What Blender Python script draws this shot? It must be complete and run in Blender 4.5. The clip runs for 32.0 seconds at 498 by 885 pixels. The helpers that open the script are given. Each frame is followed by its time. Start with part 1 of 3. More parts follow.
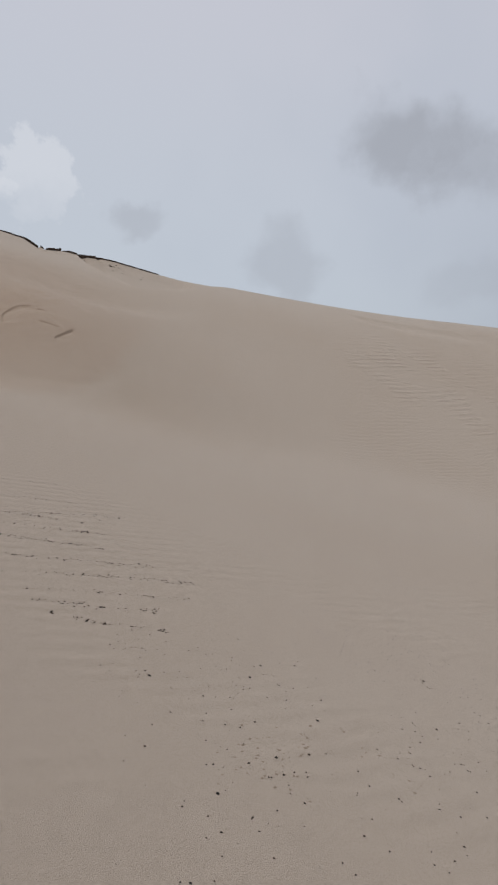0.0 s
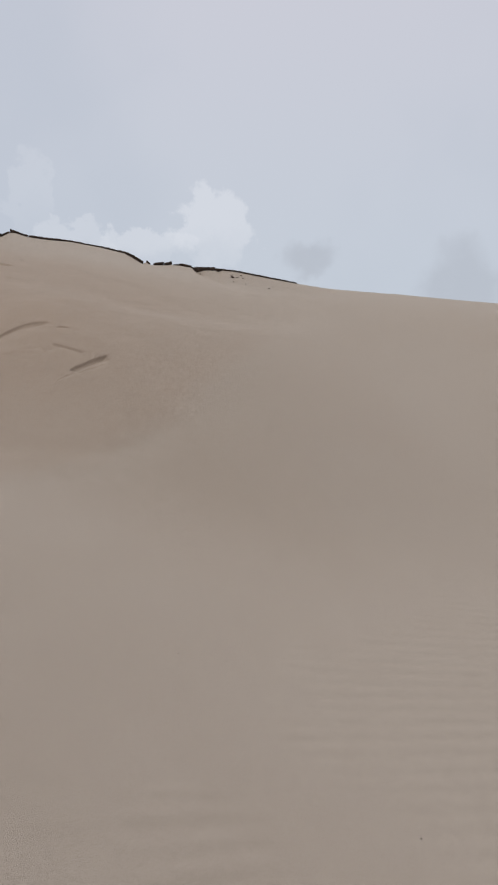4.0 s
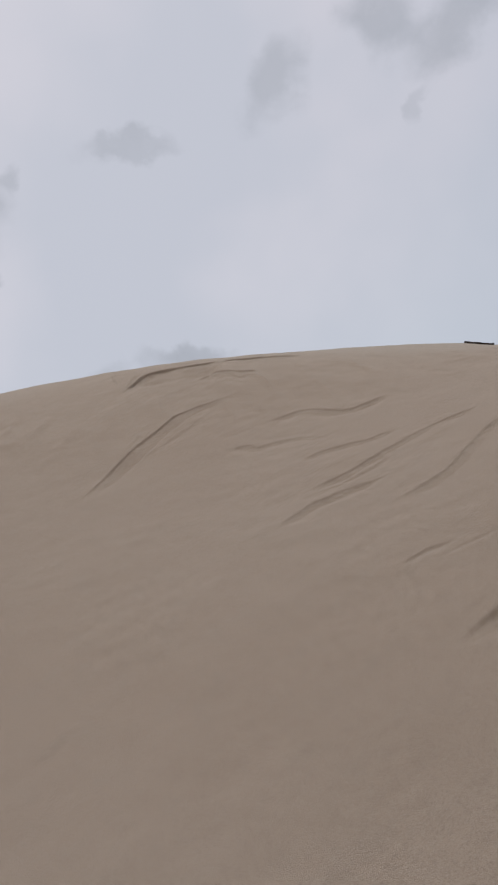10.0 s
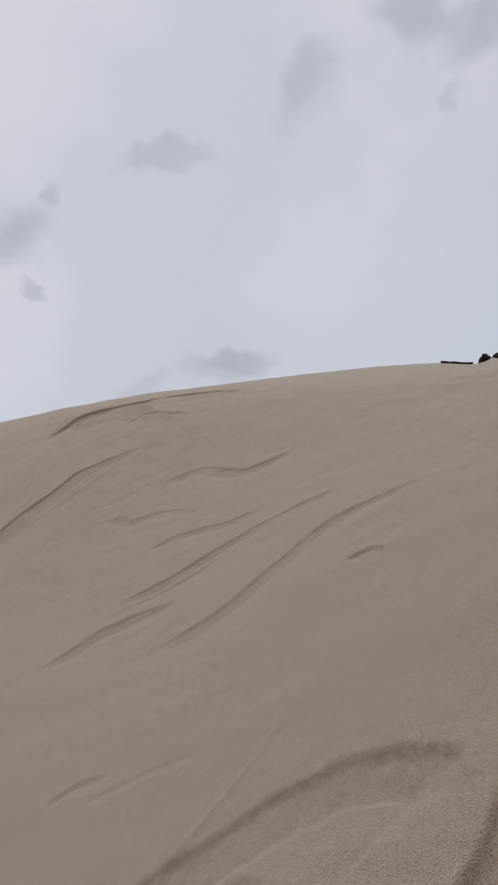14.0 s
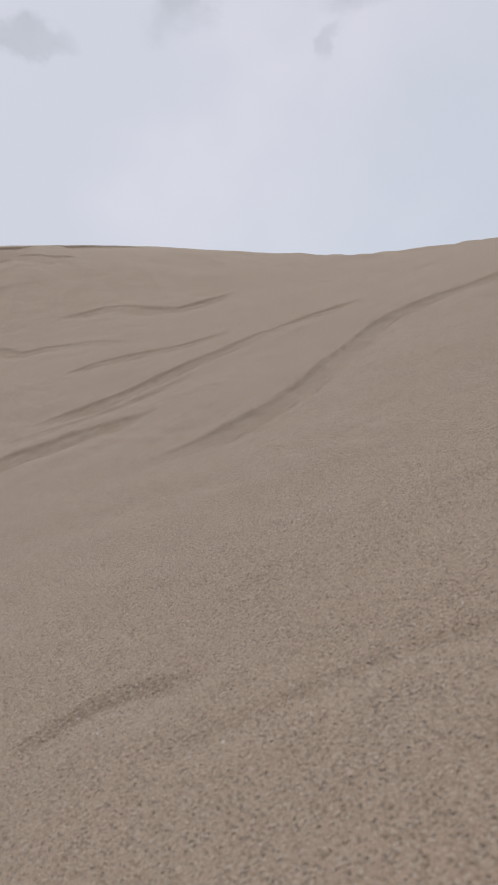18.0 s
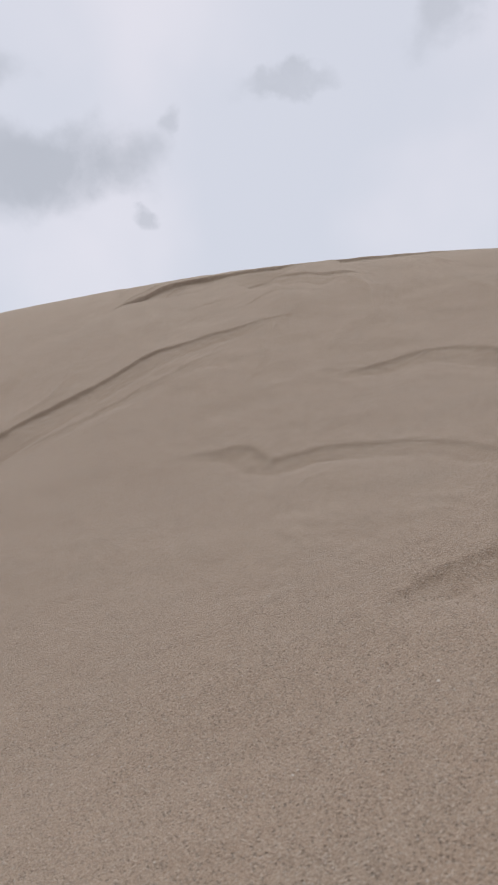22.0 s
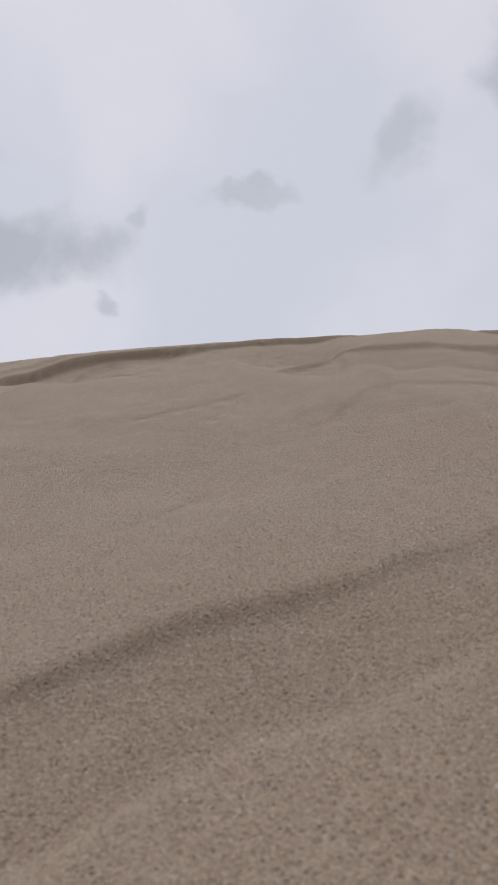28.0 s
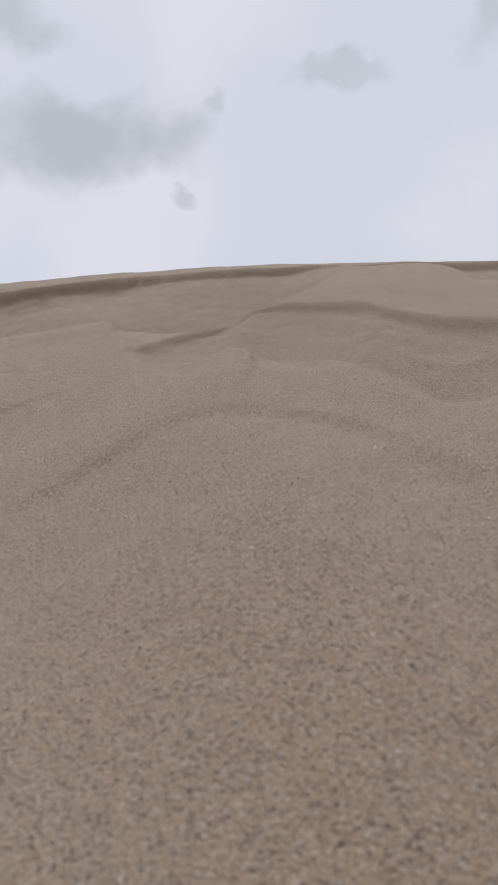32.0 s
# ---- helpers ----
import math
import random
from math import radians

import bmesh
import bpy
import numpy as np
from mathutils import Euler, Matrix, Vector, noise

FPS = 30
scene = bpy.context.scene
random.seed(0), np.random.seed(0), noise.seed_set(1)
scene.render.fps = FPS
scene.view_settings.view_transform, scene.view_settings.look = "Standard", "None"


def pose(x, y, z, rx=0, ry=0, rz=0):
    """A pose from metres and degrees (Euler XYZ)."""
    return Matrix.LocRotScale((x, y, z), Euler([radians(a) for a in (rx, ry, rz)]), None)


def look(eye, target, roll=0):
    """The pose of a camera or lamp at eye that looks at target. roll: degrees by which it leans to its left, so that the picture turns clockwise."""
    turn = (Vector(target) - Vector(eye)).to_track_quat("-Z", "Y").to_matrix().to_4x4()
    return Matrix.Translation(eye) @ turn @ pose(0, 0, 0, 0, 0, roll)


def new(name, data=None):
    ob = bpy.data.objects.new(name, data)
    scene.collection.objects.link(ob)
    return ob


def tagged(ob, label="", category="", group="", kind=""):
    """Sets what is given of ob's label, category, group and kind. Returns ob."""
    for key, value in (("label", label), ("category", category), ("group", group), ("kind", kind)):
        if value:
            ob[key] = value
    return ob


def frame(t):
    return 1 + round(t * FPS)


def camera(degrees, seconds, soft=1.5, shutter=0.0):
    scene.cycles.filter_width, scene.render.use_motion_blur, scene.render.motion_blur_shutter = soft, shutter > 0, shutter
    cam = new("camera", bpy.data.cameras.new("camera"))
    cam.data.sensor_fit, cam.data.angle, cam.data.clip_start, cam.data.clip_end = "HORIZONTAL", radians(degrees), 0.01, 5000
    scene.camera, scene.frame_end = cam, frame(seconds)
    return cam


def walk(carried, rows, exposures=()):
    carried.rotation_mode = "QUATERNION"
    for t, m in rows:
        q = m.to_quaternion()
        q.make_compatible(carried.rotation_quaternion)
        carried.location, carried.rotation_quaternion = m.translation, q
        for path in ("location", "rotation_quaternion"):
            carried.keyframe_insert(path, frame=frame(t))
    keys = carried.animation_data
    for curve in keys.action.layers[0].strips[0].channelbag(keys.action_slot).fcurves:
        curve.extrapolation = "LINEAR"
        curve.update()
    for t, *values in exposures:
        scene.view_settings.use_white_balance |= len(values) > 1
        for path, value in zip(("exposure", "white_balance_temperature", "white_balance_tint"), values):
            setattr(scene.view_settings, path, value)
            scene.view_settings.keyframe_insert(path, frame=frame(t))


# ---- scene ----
cam = camera(40.36, 32.0, soft=1.5, shutter=0.0)
# a small lens set close, so that the sand under it blurs
cam.data.dof.use_dof, cam.data.dof.focus_distance, cam.data.dof.aperture_fstop = True, 0.95, 30.0

# seconds, place of the lens, turn to the left from +y, tilt upwards, lean to the left
PATH = (
    (0, (-3.723, -2.809, 0.854), (-63.72, -3.07, 5.40)),
    (0.5, (-3.429, -2.953, 0.794), (-58.41, -2.19, 3.93)),
    (1, (-3.175, -2.919, 0.729), (-53.68, -3.87, 5.52)),
    (1.5, (-2.767, -2.837, 0.784), (-53.59, -0.08, 8.07)),
    (2, (-2.361, -2.555, 0.794), (-51.66, -2.75, 5.26)),
    (2.5, (-2.048, -2.172, 0.949), (-50.73, -1.43, 4.49)),
    (4.5, (-0.749, -1.367, 1.061), (-46.64, -2.26, 1.16)),
    (5, (-0.459, -1.235, 0.979), (-38.85, -2.70, 3.53)),
    (5.5, (0.023, -1.041, 0.991), (-30.38, 0.14, 3.78)),
    (6, (0.251, -0.826, 1.029), (-23.80, 2.70, 0.70)),
    (6.5, (0.062, -0.550, 1.135), (-16.51, 6.54, 2.01)),
    (7, (-0.197, -0.305, 1.155), (-17.48, 7.09, 2.12)),
    (7.5, (-0.307, -0.027, 1.110), (-16.62, 8.40, 0.60)),
    (8, (-0.096, 0.201, 1.166), (-10.78, 14.32, -0.75)),
    (8.5, (0.017, 0.303, 1.276), (-3.65, 12.12, 0.09)),
    (9, (0.125, 0.443, 1.284), (1.49, 13.98, 1.25)),
    (10, (0.095, 1.080, 1.315), (4.73, 13.06, -3.74)),
    (10.6, (0.369, 1.364, 1.452), (-1.64, 8.28, -3.96)),
    (11, (0.541, 1.410, 1.378), (-1.46, 6.08, -4.75)),
    (11.4, (0.719, 1.151, 1.352), (-0.41, 7.21, -0.74)),
    (11.8, (0.879, 0.934, 1.344), (-7.73, -3.11, -0.47)),
    (12, (0.890, 0.985, 1.393), (-4.20, 1.01, -0.22)),
    (12.6, (0.899, 1.175, 1.447), (-2.67, 4.63, -2.51)),
    (13, (0.893, 1.246, 1.514), (3.82, 7.36, -2.03)),
    (13.4, (0.826, 1.329, 1.556), (5.85, 8.09, -0.75)),
    (14, (0.722, 1.480, 1.602), (8.53, 13.53, -4.71)),
    (14.5, (0.706, 1.405, 1.524), (10.73, 7.06, -3.15)),
    (16.5, (0.472, 1.768, 1.422), (-29.20, 4.21, -10.35)),
    (17, (0.403, 1.772, 1.383), (-12.90, 4.85, -3.11)),
    (17.5, (0.383, 1.922, 1.411), (-8.73, 5.78, -2.06)),
    (18, (0.353, 2.085, 1.465), (-4.71, 7.10, -1.78)),
    (18.5, (0.347, 2.146, 1.604), (-0.36, 7.79, -2.29)),
    (19, (0.336, 2.200, 1.607), (4.14, 7.43, -0.96)),
    (20, (0.079, 2.530, 1.572), (6.89, 7.37, 0.41)),
    (21, (0.018, 2.831, 1.719), (0.84, 7.79, -0.22)),
    (22, (0.126, 3.034, 1.831), (16.83, 8.70, 2.01)),
    (23, (-0.142, 2.983, 1.739), (19.88, 13.90, 0.39)),
    (24, (-0.351, 3.400, 1.915), (15.47, 13.25, 2.39)),
    (24.5, (-0.360, 3.606, 1.972), (14.30, 13.16, 2.08)),
    (25, (-0.427, 3.771, 2.070), (15.65, 11.96, 1.85)),
    (27.5, (-0.322, 4.150, 2.277), (16.20, 15.44, 4.31)),
    (28, (-0.372, 4.312, 2.350), (12.74, 16.62, 4.66)),
    (29, (-0.225, 4.409, 2.425), (16.94, 16.73, 5.63)),
    (30, (-0.280, 4.392, 2.445), (24.14, 14.76, 2.36)),
    (30.5, (-0.268, 4.408, 2.453), (22.26, 17.02, -0.97)),
    (31, (-0.253, 4.372, 2.511), (22.40, 12.90, 0.29)),
    (32, (-0.230, 4.547, 2.524), (18.30, 7.54, 7.08)),
)


def heading(yaw, pitch):
    return Vector((-math.sin(yaw) * math.cos(pitch), math.cos(yaw) * math.cos(pitch), math.sin(pitch)))


EXPOSURES = ((0, -0.17), (2.5, -0.15), (6, 0.0), (8, -0.12), (10, -0.14), (11, -0.08), (12, 0.13), (13, 0.0), (14, -0.10), (17, 0.08), (20, 0.02), (21, 0.09), (22, 0.12), (23, 0.0), (24, -0.03), (25, 0.06), (28, 0.0), (29, 0.03), (30, 0.0), (30.5, -0.10), (31, -0.12), (32, 0.09))
walk(cam, [(t, look(Vector(p), Vector(p) + heading(radians(a), radians(b)), c)) for t, p, (a, b, c) in PATH], EXPOSURES)

# ---- sky and sun ----
SUN_YAW, SUN_HEIGHT = 45.0, 62.0
world = bpy.data.worlds.new("overcast_sky")
scene.world = world
world.use_nodes = True
wt = world.node_tree
wt.nodes.clear()


def put(tree, kind, links=None, **settings):
    """A node with its settings; links: socket name -> socket or value."""
    node = tree.nodes.new(kind)
    if "operation" in settings:
        node.operation = settings["operation"]
    if "data_type" in settings:
        node.data_type = settings["data_type"]
    if "interpolation_type" in settings:
        node.interpolation_type = settings["interpolation_type"]
    for key, value in (links or {}).items():
        if isinstance(value, bpy.types.NodeSocket):
            tree.links.new(value, node.inputs[key])
        else:
            node.inputs[key].default_value = value
    return node


def maths(tree, op, *values, clamp=False):
    node = put(tree, "ShaderNodeMath", {i: v for i, v in enumerate(values)}, operation=op)
    node.use_clamp = clamp
    return node.outputs[0]


def mixed(tree, factor, a, b):
    node = put(tree, "ShaderNodeMix", data_type="RGBA")
    for socket, value in ((node.inputs[0], factor), (node.inputs[6], a), (node.inputs[7], b)):
        if isinstance(value, bpy.types.NodeSocket):
            tree.links.new(value, socket)
        else:
            socket.default_value = value
    return node.outputs[2]


def stepped(tree, value, low, high, to_low=0.0, to_high=1.0):
    node = put(tree, "ShaderNodeMapRange", {0: value, 1: low, 2: high, 3: to_low, 4: to_high}, interpolation_type="SMOOTHSTEP")
    return node.outputs[0]


# clouds: turn to the left, height over the horizon, half width, half height, slant (degrees), strength, grey or white
CLOUDS = (
    (35.2, 29.0, 10.9, 4.5, 19, 0.78, 0),
    (27.6, 25.7, 1.4, 1.0, 1, 0.5, 0),
    (24.1, 34.2, 1.3, 1.8, -29, 0.45, 0),
    (14.5, 36.3, 4.3, 1.3, 6, 0.5, 0),
    (0.0, 40.5, 2.6, 4.3, -24, 0.5, 0),
    (43.3, 34.5, 5.2, 2.1, 24, 0.6, 0),
    (-10.7, 44.2, 3.3, 3.6, -21, 0.6, 0),
    (-25.4, 43.8, 3.6, 2.4, 9, 0.65, 0),
    (-18.8, 42.3, 6.6, 2.5, 8, 0.6, 0),
    (-14.2, 37.8, 0.7, 2.1, -26, 0.35, 0),
    (8.7, 20.3, 3.6, 1.3, -1, 0.6, 0),
)
MORE_CLOUDS = (
    (10.2, 19.7, 3.6, 1.9, 1, 0.42, 0),
    (16.9, 18.7, 2.9, 1.4, 1, 0.4, 0),
    (-76.5, 21.2, 8.1, 3.8, -10, 0.8, 0),
    (-65.5, 12.3, 3.6, 3.6, 35, 0.35, 0),
    (-81.1, 11.4, 4.8, 2.9, 5, 0.2, 0),
    (-53.2, 13.6, 2.9, 1.4, 15, 0.4, 0),
    (-44.6, 15.8, 3.1, 3.3, 4, 0.62, 1),
    (-39.5, 14.4, 3.8, 1.7, 4, 0.5, 1),
    (-33.3, 13.6, 3.3, 1.9, 4, 0.35, 1),
    (-30.1, 16.8, 1.9, 3.3, 4, 0.2, 1),
)
way = put(wt, "ShaderNodeTexCoord").outputs["Generated"]
split = put(wt, "ShaderNodeSeparateXYZ", {0: way})
height = split.outputs[2]
warp = put(wt, "ShaderNodeTexNoise", {"Vector": way, "Scale": 8.0, "Detail": 5.0, "Roughness": 0.56})
warp_fine = put(wt, "ShaderNodeVectorMath", {0: warp.outputs["Color"], 1: (0.5, 0.5, 0.5)}, operation="SUBTRACT").outputs[0]
veil = put(wt, "ShaderNodeTexNoise", {"Vector": way, "Scale": 2.1, "Detail": 4.0, "Roughness": 0.5}).outputs[0]
billow_at = put(wt, "ShaderNodeTexNoise", {"Vector": way, "Scale": 22.0, "Detail": 6.0, "Roughness": 0.6}).outputs["Color"]
billow = put(wt, "ShaderNodeVectorMath", {0: put(wt, "ShaderNodeVectorMath", {0: billow_at, 1: (0.5, 0.5, 0.5)}, operation="SUBTRACT").outputs[0], 1: (0.10, 0.10, 0.10), 2: way}, operation="MULTIPLY_ADD").outputs[0]
wisp = put(wt, "ShaderNodeTexNoise", {"Vector": billow, "Scale": 9.0, "Detail": 5.0, "Roughness": 0.6}).outputs[0]
puffs = put(wt, "ShaderNodeTexNoise", {"Vector": way, "Scale": 14.0, "Detail": 5.0, "Roughness": 0.5}).outputs[0]
high = stepped(wt, height, 0.1, 0.75)
shade = mixed(wt, high, (0.585, 0.640, 0.715, 1), (0.650, 0.645, 0.720, 1))
west = put(wt, "ShaderNodeVectorMath", {0: way, 1: tuple(heading(radians(30), radians(40)))}, operation="DOT_PRODUCT").outputs["Value"]
shade = mixed(wt, stepped(wt, west, 0.72, 1.0, 0.0, 0.85), shade, (0.715, 0.700, 0.765, 1))
shade = mixed(wt, stepped(wt, veil, 0.40, 0.66, 0.0, 0.55), shade, (0.520, 0.565, 0.650, 1))
for turn_to, tall, wide, thick, slant, strength, white in (*CLOUDS, *MORE_CLOUDS):
    centre = heading(radians(turn_to), radians(tall))
    right = Vector((math.cos(radians(turn_to)), math.sin(radians(turn_to)), 0))
    above = right.cross(centre)
    c, s = math.cos(radians(slant)), math.sin(radians(slant))
    along, across = (c * right + s * above) / math.tan(radians(wide)), (c * above - s * right) / math.tan(radians(thick))
    shaken = put(wt, "ShaderNodeVectorMath", {0: warp_fine, 1: (0.13, 0.13, 0.13), 2: way}, operation="MULTIPLY_ADD").outputs[0]
    off = put(wt, "ShaderNodeVectorMath", {0: shaken, 1: tuple(centre)}, operation="SUBTRACT").outputs[0]
    u = put(wt, "ShaderNodeVectorMath", {0: off, 1: tuple(along)}, operation="DOT_PRODUCT").outputs["Value"]
    v = put(wt, "ShaderNodeVectorMath", {0: off, 1: tuple(across)}, operation="DOT_PRODUCT").outputs["Value"]
    far = maths(wt, "SQRT", maths(wt, "ADD", maths(wt, "MULTIPLY", u, u), maths(wt, "MULTIPLY", v, v)))
    if white:
        off = put(wt, "ShaderNodeVectorMath", {0: billow, 1: tuple(centre)}, operation="SUBTRACT").outputs[0]
        u = put(wt, "ShaderNodeVectorMath", {0: off, 1: tuple(along)}, operation="DOT_PRODUCT").outputs["Value"]
        v = put(wt, "ShaderNodeVectorMath", {0: off, 1: tuple(across)}, operation="DOT_PRODUCT").outputs["Value"]
        far = maths(wt, "SQRT", maths(wt, "ADD", maths(wt, "MULTIPLY", u, u), maths(wt, "MULTIPLY", v, v)))
        cover = stepped(wt, maths(wt, "ADD", far, maths(wt, "MULTIPLY", puffs, 0.35)), 1.0, 1.22, strength, 0.0)
        cover = maths(wt, "MULTIPLY", cover, stepped(wt, v, -1.0, 0.4, 0.3, 1.0))
        shade = mixed(wt, cover, shade, (0.76, 0.785, 0.84, 1))
    else:
        cover = stepped(wt, maths(wt, "ADD", far, maths(wt, "MULTIPLY", puffs, 0.9)), 0.82, 1.5, strength, 0.0)
        cover = maths(wt, "MULTIPLY", cover, stepped(wt, wisp, 0.30, 0.58, 0.76, 1.06))
        shade = mixed(wt, cover, shade, (0.415, 0.435, 0.485, 1))
# unseen sky away from the hidden sun, darkened to deepen shade on the slope
facing = put(wt, "ShaderNodeVectorMath", {0: way, 1: tuple(heading(radians(0), radians(55)))}, operation="DOT_PRODUCT").outputs["Value"]
shade = mixed(wt, stepped(wt, facing, -0.45, 0.45, 0.72, 0.0), shade, (0.13, 0.135, 0.15, 1))
sky = put(wt, "ShaderNodeTexSky")
sky.sky_type, sky.sun_disc = "NISHITA", False
sky.sun_elevation, sky.sun_rotation = radians(SUN_HEIGHT), radians(-SUN_YAW)
glow = put(wt, "ShaderNodeBackground", {"Color": sky.outputs[0], "Strength": 0.006})
cloudy = put(wt, "ShaderNodeBackground", {"Color": shade, "Strength": 0.97})
both = put(wt, "ShaderNodeAddShader", {0: glow.outputs[0], 1: cloudy.outputs[0]})
put(wt, "ShaderNodeOutputWorld", {"Surface": both.outputs[0]})

sun_data = bpy.data.lights.new("sun", "SUN")
sun_data.energy, sun_data.angle, sun_data.color = 1.35, radians(30), (1.0, 0.95, 0.88)
sun = new("sun", sun_data)
sun.matrix_world = look(40 * heading(radians(SUN_YAW), radians(SUN_HEIGHT)), (0, 0, 0))


# ---- materials ----
def material(name):
    m = bpy.data.materials.new(name)
    m.use_nodes = True
    return m, m.node_tree, m.node_tree.nodes["Principled BSDF"]


sand, st, bsdf = material("pale_sand")
at = put(st, "ShaderNodeTexCoord").outputs["Object"]
patch = put(st, "ShaderNodeTexNoise", {"Vector": at, "Scale": 0.55, "Detail": 4.0, "Roughness": 0.55}).outputs[0]
mottle = put(st, "ShaderNodeTexNoise", {"Vector": at, "Scale": 14.0, "Detail": 4.0, "Roughness": 0.6}).outputs[0]
# the grain is turned out of line with the axes
turned = put(st, "ShaderNodeMapping", {"Vector": at, "Rotation": (0.71, 0.43, 0.97)}).outputs[0]
clump = put(st, "ShaderNodeTexNoise", {"Vector": turned, "Scale": 760.0, "Detail": 2.0, "Roughness": 0.6}).outputs[0]
cells = put(st, "ShaderNodeTexVoronoi", {"Vector": turned, "Scale": 1150.0, "Randomness": 1.0})
grain_tone = put(st, "ShaderNodeSeparateColor", {0: cells.outputs["Color"]}).outputs[0]
# dry sand, and browner slid sand with the steep face's shade painted in
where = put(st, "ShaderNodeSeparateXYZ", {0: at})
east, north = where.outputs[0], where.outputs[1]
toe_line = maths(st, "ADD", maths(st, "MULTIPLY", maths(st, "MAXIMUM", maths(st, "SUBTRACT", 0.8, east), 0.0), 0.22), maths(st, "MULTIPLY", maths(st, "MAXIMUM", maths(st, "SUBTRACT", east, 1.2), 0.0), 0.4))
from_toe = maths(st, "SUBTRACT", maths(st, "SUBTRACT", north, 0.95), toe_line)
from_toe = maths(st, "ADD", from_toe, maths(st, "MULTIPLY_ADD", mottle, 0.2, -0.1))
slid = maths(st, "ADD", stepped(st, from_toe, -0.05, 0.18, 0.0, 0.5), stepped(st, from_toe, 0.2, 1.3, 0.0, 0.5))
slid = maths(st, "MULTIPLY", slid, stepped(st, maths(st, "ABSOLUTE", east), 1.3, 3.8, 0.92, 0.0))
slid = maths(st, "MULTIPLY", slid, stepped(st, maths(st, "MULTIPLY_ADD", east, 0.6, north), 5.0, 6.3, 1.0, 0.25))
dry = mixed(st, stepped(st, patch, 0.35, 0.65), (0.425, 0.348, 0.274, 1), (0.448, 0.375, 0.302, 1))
darkened = mixed(st, stepped(st, patch, 0.35, 0.65), (0.378, 0.270, 0.190, 1), (0.400, 0.295, 0.213, 1))
tone = mixed(st, slid, dry, darkened)
tone = mixed(st, stepped(st, mottle, 0.45, 0.75, 0.0, 0.25), tone, (0.350, 0.285, 0.222, 1))
# damper, browner sand on the fresh breaks, shade under their lips painted in
face_tone = put(st, "ShaderNodeAttribute")
face_tone.attribute_name = "brown_shade"
tone = mixed(st, maths(st, "MULTIPLY", face_tone.outputs["Fac"], 0.42), tone, (0.235, 0.175, 0.118, 1))
tone = mixed(st, stepped(st, grain_tone, 0.0, 0.30, 0.72, 0.0), tone, (0.135, 0.098, 0.068, 1))
tone = mixed(st, stepped(st, grain_tone, 0.78, 1.0, 0.0, 0.4), tone, (0.650, 0.575, 0.490, 1))
# scattered gaps between the coarser grains, their shade put into the colour
gaps = put(st, "ShaderNodeTexVoronoi", {"Vector": turned, "Scale": 460.0, "Randomness": 1.0})
gap_pick = put(st, "ShaderNodeSeparateColor", {0: gaps.outputs["Color"]}).outputs[1]
pit = maths(st, "MULTIPLY", stepped(st, gaps.outputs["Distance"], 0.16, 0.36, 1.0, 0.0), stepped(st, gap_pick, 0.42, 0.5, 1.0, 0.0))
tone = mixed(st, maths(st, "MULTIPLY", pit, 0.46), tone, (0.120, 0.088, 0.062, 1))
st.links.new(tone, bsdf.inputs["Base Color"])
bsdf.inputs["Roughness"].default_value = 0.93
bsdf.inputs["Specular IOR Level"].default_value = 0.25
# sheen brightens the sand where it is seen at a low angle
bsdf.inputs["Sheen Weight"].default_value, bsdf.inputs["Sheen Roughness"].default_value = 0.58, 0.45
bsdf.inputs["Sheen Tint"].default_value = (0.98, 0.88, 0.76, 1)
# ripples combed by the wind over the lower slope
across = put(st, "ShaderNodeVectorMath", {0: at, 1: (0.437, 0.90, 0.0)}, operation="DOT_PRODUCT").outputs["Value"]
sway = put(st, "ShaderNodeTexNoise", {"Vector": at, "Scale": 0.9, "Detail": 3.0}).outputs[0]
ripple = maths(st, "SINE", maths(st, "ADD", maths(st, "MULTIPLY", across, 68.0), maths(st, "MULTIPLY", sway, 9.0)))
ripple = maths(st, "POWER", maths(st, "MULTIPLY_ADD", ripple, 0.5, 0.5), 2.0)
long_patches = put(st, "ShaderNodeVectorMath", {0: at, 1: (1.6, 0.7, 1.0)}, operation="MULTIPLY").outputs[0]
combed = stepped(st, put(st, "ShaderNodeTexNoise", {"Vector": long_patches, "Scale": 1.5, "Detail": 3.0, "Roughness": 0.6}).outputs[0], 0.45, 0.62)
# strongest on the shoulder of the dune, faint over the foot
shoulder = put(st, "ShaderNodeVectorMath", {0: at, 1: (6.0, -0.8, 1.5)}, operation="DISTANCE").outputs["Value"]
ripple = maths(st, "MULTIPLY", ripple, stepped(st, shoulder, 0.6, 2.0, 1.0, 0.0))
along_foot = put(st, "ShaderNodeVectorMath", {0: at, 1: (0.464, 0.886, 0.0)}, operation="DOT_PRODUCT").outputs["Value"]
low = maths(st, "SINE", maths(st, "ADD", maths(st, "MULTIPLY", along_foot, 108.0), maths(st, "MULTIPLY", sway, 15.0)))
low = maths(st, "MULTIPLY", low, stepped(st, where.outputs[1], -0.8, 0.1, 0.12, 0.0))
ripple = maths(st, "ADD", ripple, low)
grains_up = put(st, "ShaderNodeTexNoise", {"Vector": turned, "Scale": 1000.0, "Detail": 2.0, "Roughness": 0.7}).outputs[0]
rough = maths(st, "ADD", maths(st, "MULTIPLY", grains_up, 0.0015), maths(st, "MULTIPLY", clump, 0.0011))
rough = maths(st, "ADD", rough, maths(st, "MULTIPLY", maths(st, "MULTIPLY", ripple, combed), 0.012))
rough = maths(st, "SUBTRACT", rough, maths(st, "MULTIPLY", pit, 0.0012))
relief = put(st, "ShaderNodeBump", {"Height": rough, "Strength": 0.9, "Distance": 1.0})
st.links.new(relief.outputs[0], bsdf.inputs["Normal"])

